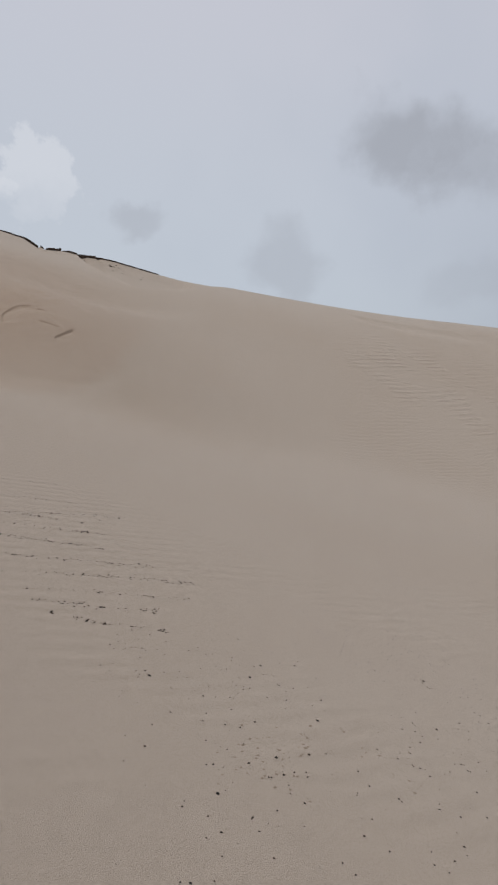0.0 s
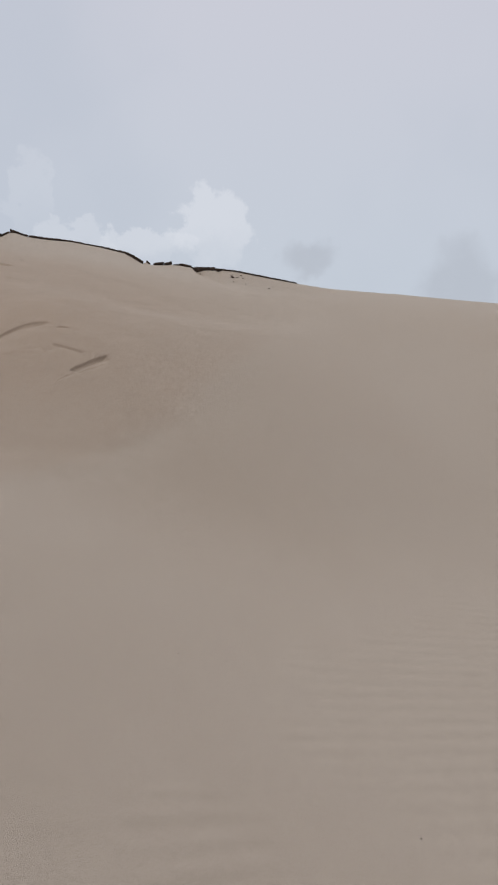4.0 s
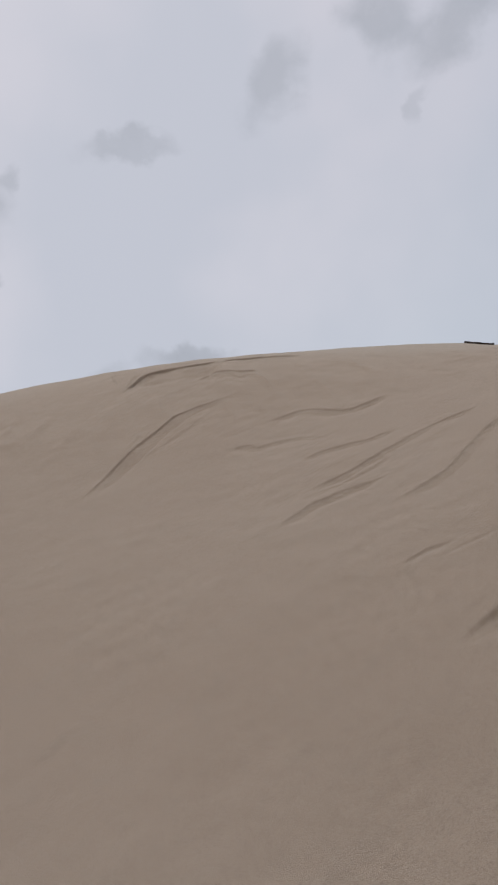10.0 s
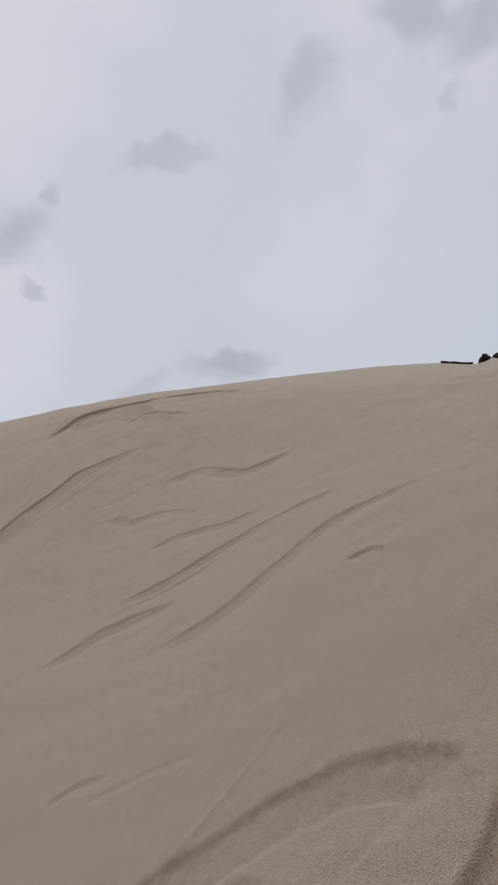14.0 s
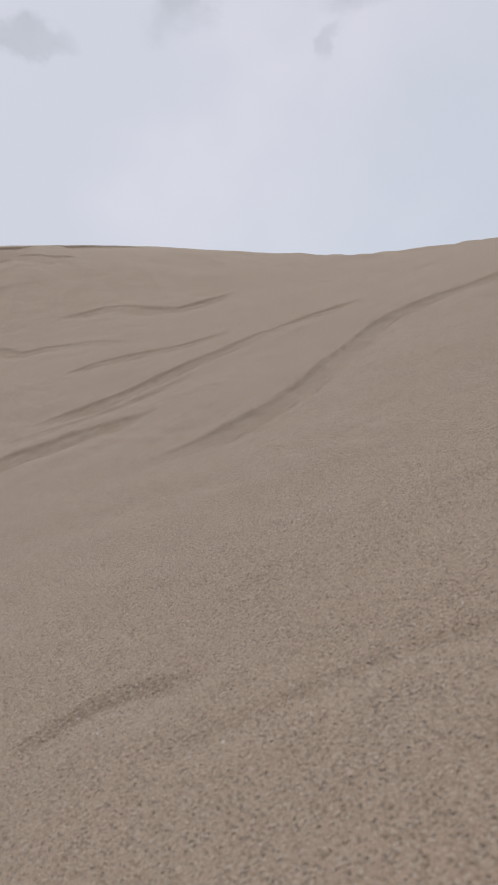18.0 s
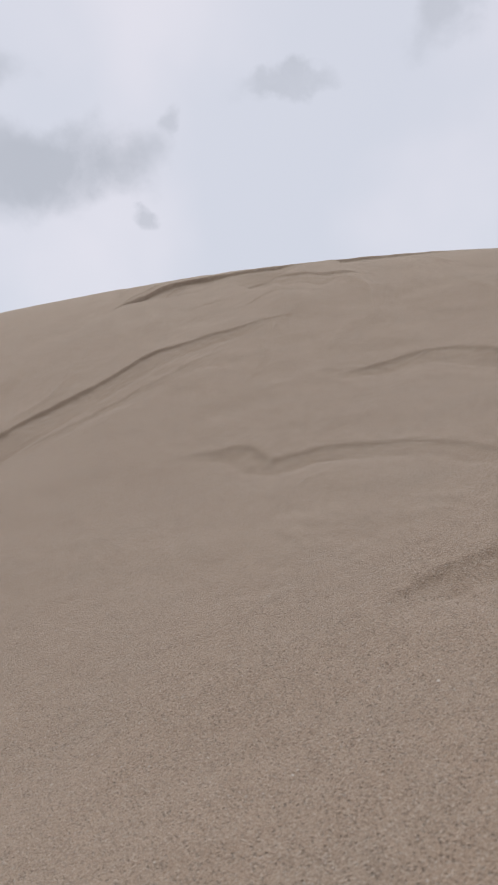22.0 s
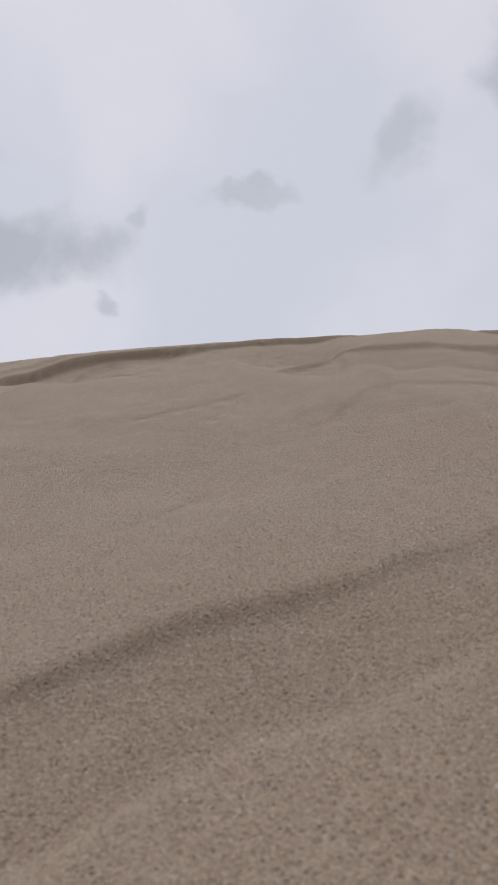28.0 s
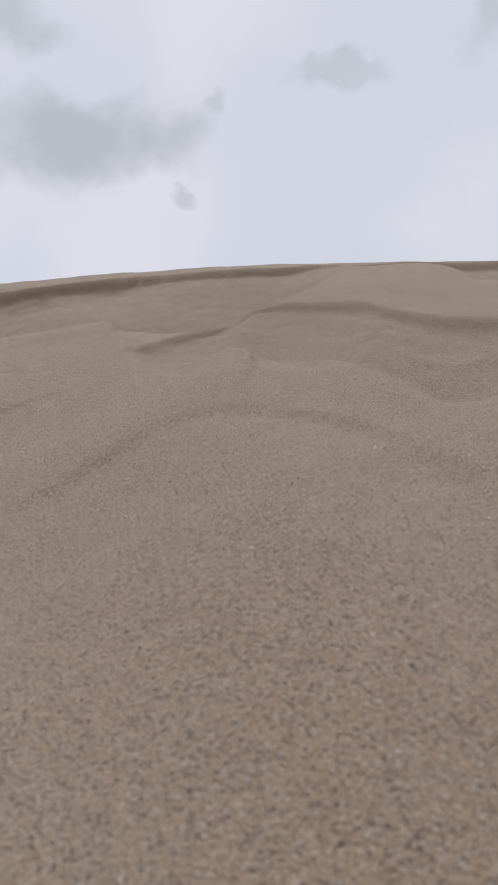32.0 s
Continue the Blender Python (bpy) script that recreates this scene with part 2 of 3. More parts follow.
# ---- the dune ----
# rise along the fall line, before the swells below are added
RUN = np.array([-60, -6, -3, 0, 1.2, 3, 4, 5, 7.4, 8.2, 10, 14, 60.0])
RISE = np.array([-0.6, -0.55, -0.35, 0.05, 0.7, 1.85, 2.5, 2.85, 3.35, 3.3, 2.7, 1.6, -0.6])
steps = np.linspace(-60, 60, 6001)
kernel = np.exp(-0.5 * (np.arange(-100, 101) * 0.02 / 0.5) ** 2)
profile = np.convolve(np.pad(np.interp(steps, RUN, RISE), 100, mode="edge"), kernel / kernel.sum(), "valid")
# broad swells every 3 m, small swells every 0.55 m
BROAD = np.array((
    -0.43, -0.14, 0.16, 0.43, 0.63, 0.72, 0.71, 0.64,
    -0.48, -0.31, -0.08, 0.26, 0.67, 0.90, 0.87, 0.75,
    -0.49, -0.44, -0.31, 0.05, 0.60, 0.96, 0.93, 0.85,
    -0.42, -0.45, -0.43, -0.10, 0.09, 0.53, 0.77, 0.95,
    -0.25, -0.28, -0.21, 0.03, -0.42, 0.06, 0.62, 0.98,
    -0.01, -0.03, -0.08, -0.23, -0.40, 0.33, 0.66, 0.86,
    0.25, 0.20, 0.07, -0.22, -0.21, 0.06, 0.38, 0.61,
    0.46, 0.36, 0.19, -0.16, -0.20, -0.09, 0.08, 0.26,
    0.63, 0.45, 0.24, -0.02, -0.17, -0.21, -0.19, -0.11,
)).reshape(9, 8)
SMALL = np.array((
    -0.073, -0.068, -0.060, -0.044, -0.018, 0.017, 0.056, 0.090, 0.111, 0.106,
    0.063, 0.009, -0.065, -0.062, -0.056, -0.046, -0.030, -0.006, 0.025, 0.058,
    0.084, 0.094, 0.067, 0.019, -0.055, -0.050, -0.045, -0.041, -0.036, -0.027,
    -0.009, 0.023, 0.061, 0.080, 0.069, 0.041, -0.036, -0.025, -0.018, -0.018,
    -0.027, -0.040, -0.051, -0.021, 0.051, 0.090, 0.085, 0.061, 0.001, 0.024,
    0.041, 0.039, 0.008, -0.037, -0.091, -0.065, 0.044, 0.084, 0.079, 0.066,
    0.072, 0.112, 0.142, 0.138, 0.074, -0.016, -0.090, -0.067, 0.023, 0.038,
    0.059, 0.085, 0.175, 0.237, 0.281, 0.257, 0.144, 0.030, -0.049, -0.062,
    -0.041, -0.019, 0.037, 0.103, 0.288, 0.369, 0.417, 0.373, 0.212, 0.086,
    -0.005, -0.046, -0.083, -0.078, -0.031, 0.047,
)).reshape(8, 12)


def hump(u):
    u = np.abs(u)
    return np.where(u < 1, 2 / 3 - u * u + u**3 / 2, np.where(u < 2, (2 - u) ** 3 / 6, 0))


def smooth(u):
    u = np.clip(u, 0, 1)
    return u * u * (3 - 2 * u)


def lattice(x, y, size, seed):
    """Smooth random values from -1 to 1 on a lattice of that size."""
    u, v = x / size, y / size
    i, j = np.floor(u), np.floor(v)
    f, g = smooth(u - i), smooth(v - j)

    def pick(a, b):
        k = np.sin(a * 127.1 + b * 311.7 + seed * 74.7) * 43758.5453
        return 2 * (k - np.floor(k)) - 1

    return (pick(i, j) * (1 - f) + pick(i + 1, j) * f) * (1 - g) + (pick(i, j + 1) * (1 - f) + pick(i + 1, j + 1) * f) * g


def spread(parts):
    """Coordinates whose step changes from stretch to stretch."""
    out = [parts[0][0]]
    for start, stop, step in parts:
        n = max(1, round((stop - start) / step))
        out.extend(start + (stop - start) * (k + 1) / n for k in range(n))
    return np.array(out)


far = [(-400, -100, 60), (-100, -30, 14), (-30, -12, 2)]
xs = spread(far + [(-12, -5, 0.25), (-5, -2.5, 0.06), (-2.5, -1.2, 0.022), (-1.2, -0.62, 0.009), (-0.62, 0.62, 0.0036), (0.62, 1.2, 0.009), (1.2, 2.2, 0.022), (2.2, 4.2, 0.02), (4.2, 6.2, 0.03), (6.2, 8, 0.06), (8, 12, 0.25), (12, 30, 2), (30, 100, 14), (100, 400, 60)])
ys = spread(far + [(-12, -6, 0.3), (-6, 0.6, 0.06), (0.6, 1.4, 0.016), (1.4, 5.75, 0.0036), (5.75, 6.6, 0.012), (6.6, 8, 0.05), (8, 14, 0.25), (14, 30, 2), (30, 100, 14), (100, 400, 60)])


def climb(y):
    """The line of the climb over the dune, along which the sand is modelled most finely."""
    return np.interp(y, [1.0, 1.8, 2.5, 3.0, 3.5, 4.5, 5.4, 6.0], [0.95, 0.75, 0.38, 0.08, -0.22, -0.45, -0.62, -0.68])


bow = climb(ys)
ground_x, ground_y = xs[None, :] + bow[:, None], np.repeat(ys[:, None], len(xs), 1)


def swell_sheet(grid, x0, y0, step, gx=ground_x, gy=ys):
    along = np.stack([hump((gy - y0) / step - j) for j in range(grid.shape[1])])
    return sum(hump((gx - x0) / step - i) * (grid[i] @ along)[:, None] for i in range(grid.shape[0]))


# the small swells of the lower slope run out gently to the right and towards the foot
eased = np.where(ground_x > 1.3, 1.3 + (ground_x - 1.3) * (1 - 0.62 * smooth((3.0 - ground_y) / 1.4)), ground_x)
ground_z = np.interp(0.53 * ground_x + 0.85 * ground_y, steps, profile) + swell_sheet(BROAD, -10, -8, 3.0) + swell_sheet(SMALL, -2.4, 0.6, 0.55, eased, np.where(ys < 1.0, 1.0 - (1.0 - ys) * 0.55, ys))
# the foot of the dune: a gently rising flat, worn smooth into the slope
flat = 0.57 - 0.04 * np.clip(ground_x, -6, 6) + 0.17 * np.clip(ground_y, -8, 1.2)
gap = (flat - ground_z) / 0.12
foot = smooth((ground_x + 9) / 3) * smooth((9 - ground_x) / 4) * smooth((ground_y + 9) / 3) * smooth((2.6 - ground_y) / 1.2)
ground_z += foot * 0.12 * np.logaddexp(0, np.minimum(gap, 40))
brown_shade = np.zeros(ground_z.shape)


def window(x_low, x_high, y_low, y_high):
    c, d = np.searchsorted(ys, (y_low, y_high))
    off = bow[c:d] if d > c else bow[:1]
    a, b = np.searchsorted(xs, (x_low - off.max(), x_high - off.min()))
    return slice(c, d), slice(a, b)


def bend(points, n=10):
    """A smooth run through the given points."""
    p = np.array([2 * np.array(points[0]) - np.array(points[1]), *points, 2 * np.array(points[-1]) - np.array(points[-2])])
    out = []
    for k in range(1, len(p) - 2):
        for u in np.arange(n) / n:
            out.append(0.5 * (2 * p[k] + (p[k + 1] - p[k - 1]) * u + (2 * p[k - 1] - 5 * p[k] + 4 * p[k + 1] - p[k + 2]) * u**2 + (3 * p[k] - p[k - 1] - 3 * p[k + 1] + p[k + 2]) * u**3))
    return np.array([*out, p[-2]])


def beside(run, x, y):
    """Distance from a run of points, positive on its left, and how far along it the nearest point lies."""
    best, side, place = np.full(x.shape, 1e9), np.zeros(x.shape), np.zeros(x.shape)
    for k, (a, b) in enumerate(zip(run[:-1], run[1:])):
        t = b - a
        u = np.clip(((x - a[0]) * t[0] + (y - a[1]) * t[1]) / (t @ t + 1e-12), 0, 1)
        dx, dy = x - a[0] - u * t[0], y - a[1] - u * t[1]
        d = dx * dx + dy * dy
        nearer = d < best
        best = np.where(nearer, d, best)
        side = np.where(nearer, t[0] * dy - t[1] * dx, side)
        place = np.where(nearer, (k + u) / (len(run) - 1), place)
    return np.sqrt(best) * np.where(side >= 0, 1, -1), place


slip_count = 0


def slip(points, depth, reach, soft=False):
    """The broken edge of a slide of sand: a step down on the left of the run of points, with the hollow that it left below."""
    global slip_count
    slip_count += 1
    run = bend(points)
    margin = reach + 0.05
    w = window(run[:, 0].min() - margin, run[:, 0].max() + margin, run[:, 1].min() - margin, run[:, 1].max() + margin)
    x, y = ground_x[w], ground_y[w]
    if x.size == 0:
        return
    d, place = beside(run, x, y)
    d = d + 0.004 * lattice(x, y, 0.06, slip_count + 90)
    if not soft:
        d = d + depth * (0.30 * lattice(x, y, 0.026, slip_count) + 0.20 * lattice(x, y, 0.011, slip_count + 50))
    ends = smooth(place / 0.2) * smooth((1 - place) / 0.2)
    depth = 1.2 * depth * ends * (0.75 + 0.45 * lattice(x, y, 0.11, slip_count + 31))
    face = np.maximum(depth * (1.6 if soft else 0.42), 0.0026)
    below = np.maximum(d, 0)
    fall = (1 - np.exp(-below / face)) * np.clip(1 - below / reach, 0, 1) ** 1.5
    toe = 0.10 * np.exp(-((d - reach) / (0.3 * reach)) ** 2)
    ground_z[w] += depth * (toe - fall)
    if not soft:
        crumbs = np.exp(-((d - 1.6 * face) / (1.6 * face)) ** 2)
        # damper sand of the broken face, with shade under its edge painted in
        brown_shade[w] = np.maximum(brown_shade[w], smooth((d + 0.001) / 0.003) * np.exp(-((below / (2.0 * face)) ** 2)) * np.clip(depth / 0.006, 0, 1) * (0.7 + 0.5 * lattice(x, y, 0.007, slip_count + 63)))
        ground_z[w] += crumbs * depth * (0.10 * lattice(x, y, 0.013, slip_count + 7) + 0.08 * lattice(x, y, 0.007, slip_count + 17))


def scarp(points, depth, face, reach, lip=0.34, rough=1.0, taper=0.16):
    """Where a slab of sand broke away: a crisp lip, a steep bare face on the left of the run, and the heap at its toe."""
    global slip_count
    slip_count += 1
    run = bend(points)
    margin = face + reach + 0.05
    w = window(run[:, 0].min() - margin, run[:, 0].max() + margin, run[:, 1].min() - margin, run[:, 1].max() + margin)
    x, y = ground_x[w], ground_y[w]
    d, place = beside(run, x, y)
    d = d + rough * (0.003 * lattice(x, y, 0.07, slip_count + 90) + 0.0022 * lattice(x, y, 0.019, slip_count) + 0.0012 * lattice(x, y, 0.008, slip_count + 50))
    ends = smooth(place / taper) * smooth((1 - place) / 0.16)
    depth = depth * ends * (0.85 + 0.3 * lattice(x, y, 0.12, slip_count + 31))
    wide = face * (0.35 + 0.65 * ends) * (1 + 0.25 * lattice(x, y, 0.15, slip_count + 41))
    u = np.clip(d / wide, 0, 1)
    # steepest under the lip, then an even face down to a plain crease at the toe
    drop = lip * (1 - np.exp(-d.clip(0) / 0.003)) + (1 - lip) * u
    heal = np.clip(1 - (d - wide) / reach, 0, 1)
    heal = heal * heal * (1 - 0.22 * smooth((d - wide) / (0.18 * wide)))
    ground_z[w] -= depth * np.where(d <= 0, 0.0, np.where(d < wide, drop, heal))
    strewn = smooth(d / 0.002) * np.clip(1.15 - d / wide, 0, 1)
    # the face is browner; the dark close under the lip is painted shade
    brown_shade[w] = np.maximum(brown_shade[w], 0.36 * strewn * np.clip(depth / 0.008, 0, 1) + 0.95 * strewn * np.exp(-((np.maximum(d, 0) / (0.08 * wide + 0.004)) ** 2)) * np.clip(depth / 0.008, 0, 1))
    crumbs = strewn * np.clip(depth / 0.01, 0, 1) * rough
    ground_z[w] += crumbs * (0.0011 * lattice(x, y, 0.012, slip_count + 7) + 0.0009 * lattice(x, y, 0.0075, slip_count + 17))


def groove(points, depth, width, banks=0.5):
    """A shallow drawn trail with raised edges."""
    run = bend(points)
    w = window(run[:, 0].min() - 0.1, run[:, 0].max() + 0.1, run[:, 1].min() - 0.1, run[:, 1].max() + 0.1)
    x, y = ground_x[w], ground_y[w]
    best = np.full(x.shape, 1e9)
    for a, b in zip(run[:-1], run[1:]):
        t = b - a
        u = np.clip(((x - a[0]) * t[0] + (y - a[1]) * t[1]) / (t @ t + 1e-12), 0, 1)
        best = np.minimum(best, np.hypot(x - a[0] - u * t[0], y - a[1] - u * t[1]))
    ground_z[w] += -depth * np.exp(-((best / width) ** 2)) + banks * depth * np.exp(-(((best - 1.7 * width) / (0.6 * width)) ** 2))


# the crest under the broken crust: the sand falls away behind it
CREST = ((1.10, 6.52), (1.45, 6.47), (1.73, 6.43), (1.96, 6.40), (2.17, 6.37), (2.35, 6.29), (2.56, 6.22), (2.74, 6.14), (2.92, 6.05), (3.20, 5.90), (3.42, 5.80), (3.82, 5.62), (4.24, 5.42), (4.51, 5.24), (4.74, 5.05), (4.96, 4.87), (5.18, 4.67), (5.53, 4.33), (5.90, 3.92), (6.30, 3.40), (6.70, 2.80))
w = window(0.6, 8.6, 2.2, 9.0)
behind, place = beside(np.array(CREST), ground_x[w], ground_y[w])
ends = smooth(place / 0.10) * smooth((1 - place) / 0.16)
# peaks and gaps of the sand under the plates: where along the crest, and how much
NOTCHES = ((1.10, 0), (1.47, -5), (1.69, -40), (1.73, -40), (1.78, -30), (1.83, -10), (1.935, -50), (1.96, -37), (2.02, -28), (2.08, -88), (2.16, -80), (2.21, -37), (2.33, -6), (2.45, 5), (2.527, -40), (2.567, -10), (2.64, 4), (2.71, 2), (2.76, -38), (2.81, -78), (2.90, -67), (2.946, -62), (3.02, 0), (3.08, 12), (3.20, -7), (3.39, 0))
GAPS = ((3.64, 26), (3.98, 22), (4.25, 0), (4.35, -45), (4.448, -95), (4.48, -60), (4.52, -88), (4.60, -70), (4.655, -59), (4.73, -34), (4.83, -26), (4.925, -26), (4.979, -76), (5.05, -28), (5.15, -6), (5.18, -20), (5.21, 7), (5.30, 18), (5.37, 20), (5.58, 10), (5.89, -7), (6.14, -20), (6.50, 0))
at_crest = np.interp(place * (len(CREST) - 1), np.arange(len(CREST)), [p[0] for p in CREST])
lift = np.interp(at_crest, *zip(*NOTCHES, *GAPS)) / 1000
ground_z[w] += lift * np.exp(-((behind / 0.8) ** 2))
# the slope sags a little below the most broken stretch
sagging = smooth((at_crest - 1.65) / 0.35) * smooth((3.5 - at_crest) / 0.4)
ground_z[w] -= 0.048 * sagging * np.exp(-(((behind + 1.35) / 0.9) ** 2)) * smooth(-behind / 0.25)
behind = behind.clip(0, 1.6)
ground_z[w] -= ends * (0.42 * behind + 0.05 * smooth(behind / 0.12)) * smooth(behind / 0.06)
# a hollow scooped out below the right part of the crust, its near lip rounded
LIP = ((4.93, 4.90), (4.10, 4.00), (3.62, 3.30), (3.44, 2.95), (3.45, 2.77), (3.52, 2.63), (3.90, 2.485), (4.73, 2.54), (5.60, 3.00), (6.14, 3.60))
w = window(3.2, 6.4, 2.3, 5.1)
from_lip, _ = beside(bend(LIP, 4), ground_x[w], ground_y[w])
from_crest, _ = beside(np.array(CREST), ground_x[w], ground_y[w])
inside = (from_lip > 0) & (from_crest < 0)
across = from_lip.clip(0) + np.abs(from_crest) + 1e-6
part_way = from_lip.clip(0) / across
# shade on the far face of the hollow, put into the colour
brown_shade[w] = np.where(inside, 0.45 * smooth((part_way - 0.15) / 0.3), brown_shade[w])
ground_z[w] -= np.where(inside, 0.15 * smooth(part_way / 0.25) * (1 - part_way) * np.clip(across / 1.2, 0, 1), 0)
# hollows under the crest
slip(((9.724, -1.066), (8.815, -0.453), (7.874, 0.334), (7.285, 1.165)), 0.09, 0.6, soft=True)
scarp(((1.76, 3.53), (1.67, 3.655), (1.57, 3.735), (1.47, 3.77)), 0.022, 0.05, 0.12)
scarp(((1.375, 4.47), (1.345, 4.63), (1.31, 4.78)), 0.010, 0.025, 0.06)
# slips of the steep face, from the foot of the climb upwards
slip(((0.719, 2.029), (0.690, 2.042), (0.639, 2.067), (0.567, 2.098)), 0.003, 0.01, soft=True)
scarp(((1.135, 1.640), (1.118, 1.676), (1.103, 1.710), (1.082, 1.748), (1.057, 1.790), (1.037, 1.835)), 0.009, 0.016, 0.14, 0.6)
slip(((1.035, 1.819), (0.990, 1.796), (0.942, 1.787)), 0.003, 0.02, soft=True)
slip(((1.131, 1.520), (1.096, 1.526), (1.060, 1.534), (1.006, 1.545), (0.969, 1.551), (0.912, 1.555), (0.851, 1.558)), 0.006, 0.02)
slip(((1.042, 1.782), (1.009, 1.792), (0.964, 1.821), (0.921, 1.872)), 0.003, 0.02, soft=True)
slip(((0.764, 2.654), (0.743, 2.712), (0.690, 2.700)), 0.014, 0.05)
slip(((0.514, 2.347), (0.456, 2.359), (0.384, 2.370), (0.324, 2.376)), 0.003, 0.02)
slip(((0.615, 2.101), (0.591, 2.120), (0.563, 2.129)), 0.004, 0.03)
slip(((0.545, 2.088), (0.527, 2.102), (0.511, 2.108)), 0.003, 0.01, soft=True)
slip(((0.505, 2.052), (0.482, 2.061), (0.453, 2.065), (0.413, 2.062)), 0.005, 0.03)
slip(((0.365, 2.401), (0.334, 2.417), (0.312, 2.425), (0.286, 2.423), (0.263, 2.414)), 0.006, 0.03)
slip(((0.236, 3.124), (0.146, 3.106), (0.066, 3.103)), 0.001, 0.01)
slip(((-0.486, 4.729), (-0.499, 4.706), (-0.515, 4.683), (-0.529, 4.666)), 0.004, 0.02)
slip(((-0.557, 4.957), (-0.637, 4.936), (-0.714, 4.925), (-0.795, 4.921)), 0.003, 0.02)
slip(((-0.507, 4.975), (-0.544, 4.931), (-0.584, 4.902), (-0.640, 4.882)), 0.003, 0.02)
slip(((-0.581, 5.009), (-0.608, 4.995), (-0.619, 4.959)), 0.003, 0.02)
slip(((-0.445, 4.855), (-0.468, 4.842)), 0.002, 0.01)
slip(((-0.598, 4.937), (-0.694, 4.933), (-0.745, 4.912)), 0.003, 0.02, soft=True)
scarp(((-0.205, 4.820), (-0.225, 4.845), (-0.248, 4.868), (-0.272, 4.892), (-0.302, 4.908), (-0.345, 4.912), (-0.385, 4.905), (-0.408, 4.875), (-0.425, 4.840), (-0.445, 4.810)), 0.004, 0.014, 0.09, 0.5)
# slabs that broke away, each run from its right end to its left
scarp(((0.795, 2.058), (0.768, 2.128), (0.69, 2.178), (0.59, 2.192), (0.48, 2.184), (0.38, 2.160), (0.28, 2.122)), 0.017, 0.050, 0.16, 0.5)
scarp(((1.170, 2.010), (1.085, 2.084), (1.00, 2.108), (0.90, 2.094), (0.82, 2.062), (0.765, 2.014), (0.735, 1.984)), 0.017, 0.022, 0.14, 0.5)
scarp(((1.205, 1.912), (1.170, 1.955), (1.135, 1.957)), 0.010, 0.014, 0.05, 0.6)
scarp(((1.230, 1.570), (1.156, 1.575), (1.073, 1.577), (1.001, 1.580), (0.980, 1.570)), 0.025, 0.018, 0.10, 0.7)
scarp(((0.690, 3.330), (0.63, 3.350), (0.53, 3.350), (0.43, 3.310), (0.35, 3.270), (0.26, 3.225), (0.17, 3.190), (0.07, 3.165)), 0.013, 0.030, 0.10)
scarp(((0.36, 3.205), (0.28, 3.155), (0.18, 3.130), (0.06, 3.110)), 0.007, 0.02, 0.06)
scarp(((0.90, 2.990), (0.82, 3.050), (0.72, 3.065), (0.62, 3.030), (0.54, 2.930), (0.46, 2.830), (0.38, 2.785), (0.28, 2.775)), 0.012, 0.040, 0.12)
scarp(((0.46, 3.49), (0.39, 3.515), (0.32, 3.500), (0.25, 3.535), (0.17, 3.555), (0.11, 3.545), (0.065, 3.490)), 0.012, 0.032, 0.10)
scarp(((0.22, 3.69), (0.15, 3.79), (0.06, 3.865), (-0.03, 3.900), (-0.10, 3.890), (-0.16, 3.945), (-0.27, 3.945)), 0.009, 0.028, 0.08)
scarp(((0.33, 2.985), (0.24, 3.028), (0.15, 3.042), (0.085, 3.028), (0.045, 2.985), (-0.005, 2.925)), 0.013, 0.034, 0.10)
scarp(((0.50, 4.13), (0.42, 4.095), (0.32, 4.060), (0.22, 4.130), (0.12, 4.220), (0.02, 4.215), (-0.08, 4.170)), 0.015, 0.045, 0.12)
scarp(((-0.21, 4.664), (-0.28, 4.656), (-0.38, 4.620), (-0.51, 4.555), (-0.615, 4.44), (-0.69, 4.30), (-0.735, 4.180), (-0.775, 4.060), (-0.81, 3.910), (-0.85, 3.740)), 0.026, 0.085, 0.20, 0.42, taper=0.48)
scarp(((-0.37, 4.500), (-0.44, 4.400), (-0.50, 4.300), (-0.57, 4.220), (-0.63, 4.150), (-0.69, 4.050)), 0.005, 0.03, 0.08)
# the great hollow under the brow, and its two smaller neighbours
scarp(((-0.425, 5.585), (-0.526, 5.565), (-0.614, 5.548), (-0.71, 5.542), (-0.82, 5.546), (-0.90, 5.520), (-0.955, 5.440), (-0.985, 5.320), (-1.00, 5.20), (-1.02, 5.06)), 0.105, 0.37, 0.22, 0.22)
scarp(((0.14, 5.400), (0.05, 5.470), (-0.06, 5.530), (-0.18, 5.565), (-0.29, 5.582), (-0.40, 5.565), (-0.43, 5.500)), 0.042, 0.16, 0.16)
scarp(((-0.12, 4.980), (-0.20, 5.040), (-0.30, 5.110), (-0.38, 5.155), (-0.45, 5.155), (-0.50, 5.100), (-0.525, 5.020)), 0.027, 0.10, 0.14, 0.36)
scarp(((-1.270, 5.70), (-1.215, 5.540), (-1.160, 5.400), (-1.090, 5.260)), 0.012, 0.03, 0.07)
scarp(((-1.035, 5.50), (-1.030, 5.380), (-1.02, 5.250), (-1.01, 5.130)), 0.012, 0.03, 0.05)
scarp(((-0.935, 5.49), (-0.93, 5.380), (-0.905, 5.260), (-0.86, 5.130)), 0.010, 0.03, 0.05)
groove(((0.374, 2.069), (0.407, 2.102), (0.447, 2.135), (0.496, 2.178), (0.558, 2.235), (0.613, 2.300)), -0.0026, 0.005, 0.0)
groove(((0.559, 1.994), (0.587, 2.015), (0.620, 2.037), (0.663, 2.062)), -0.0026, 0.005, 0.0)
groove(((0.418, 1.375), (0.624, 1.197), (0.832, 1.026), (1.036, 0.950), (1.225, 0.952)), 0.005, 0.06, 0.0)

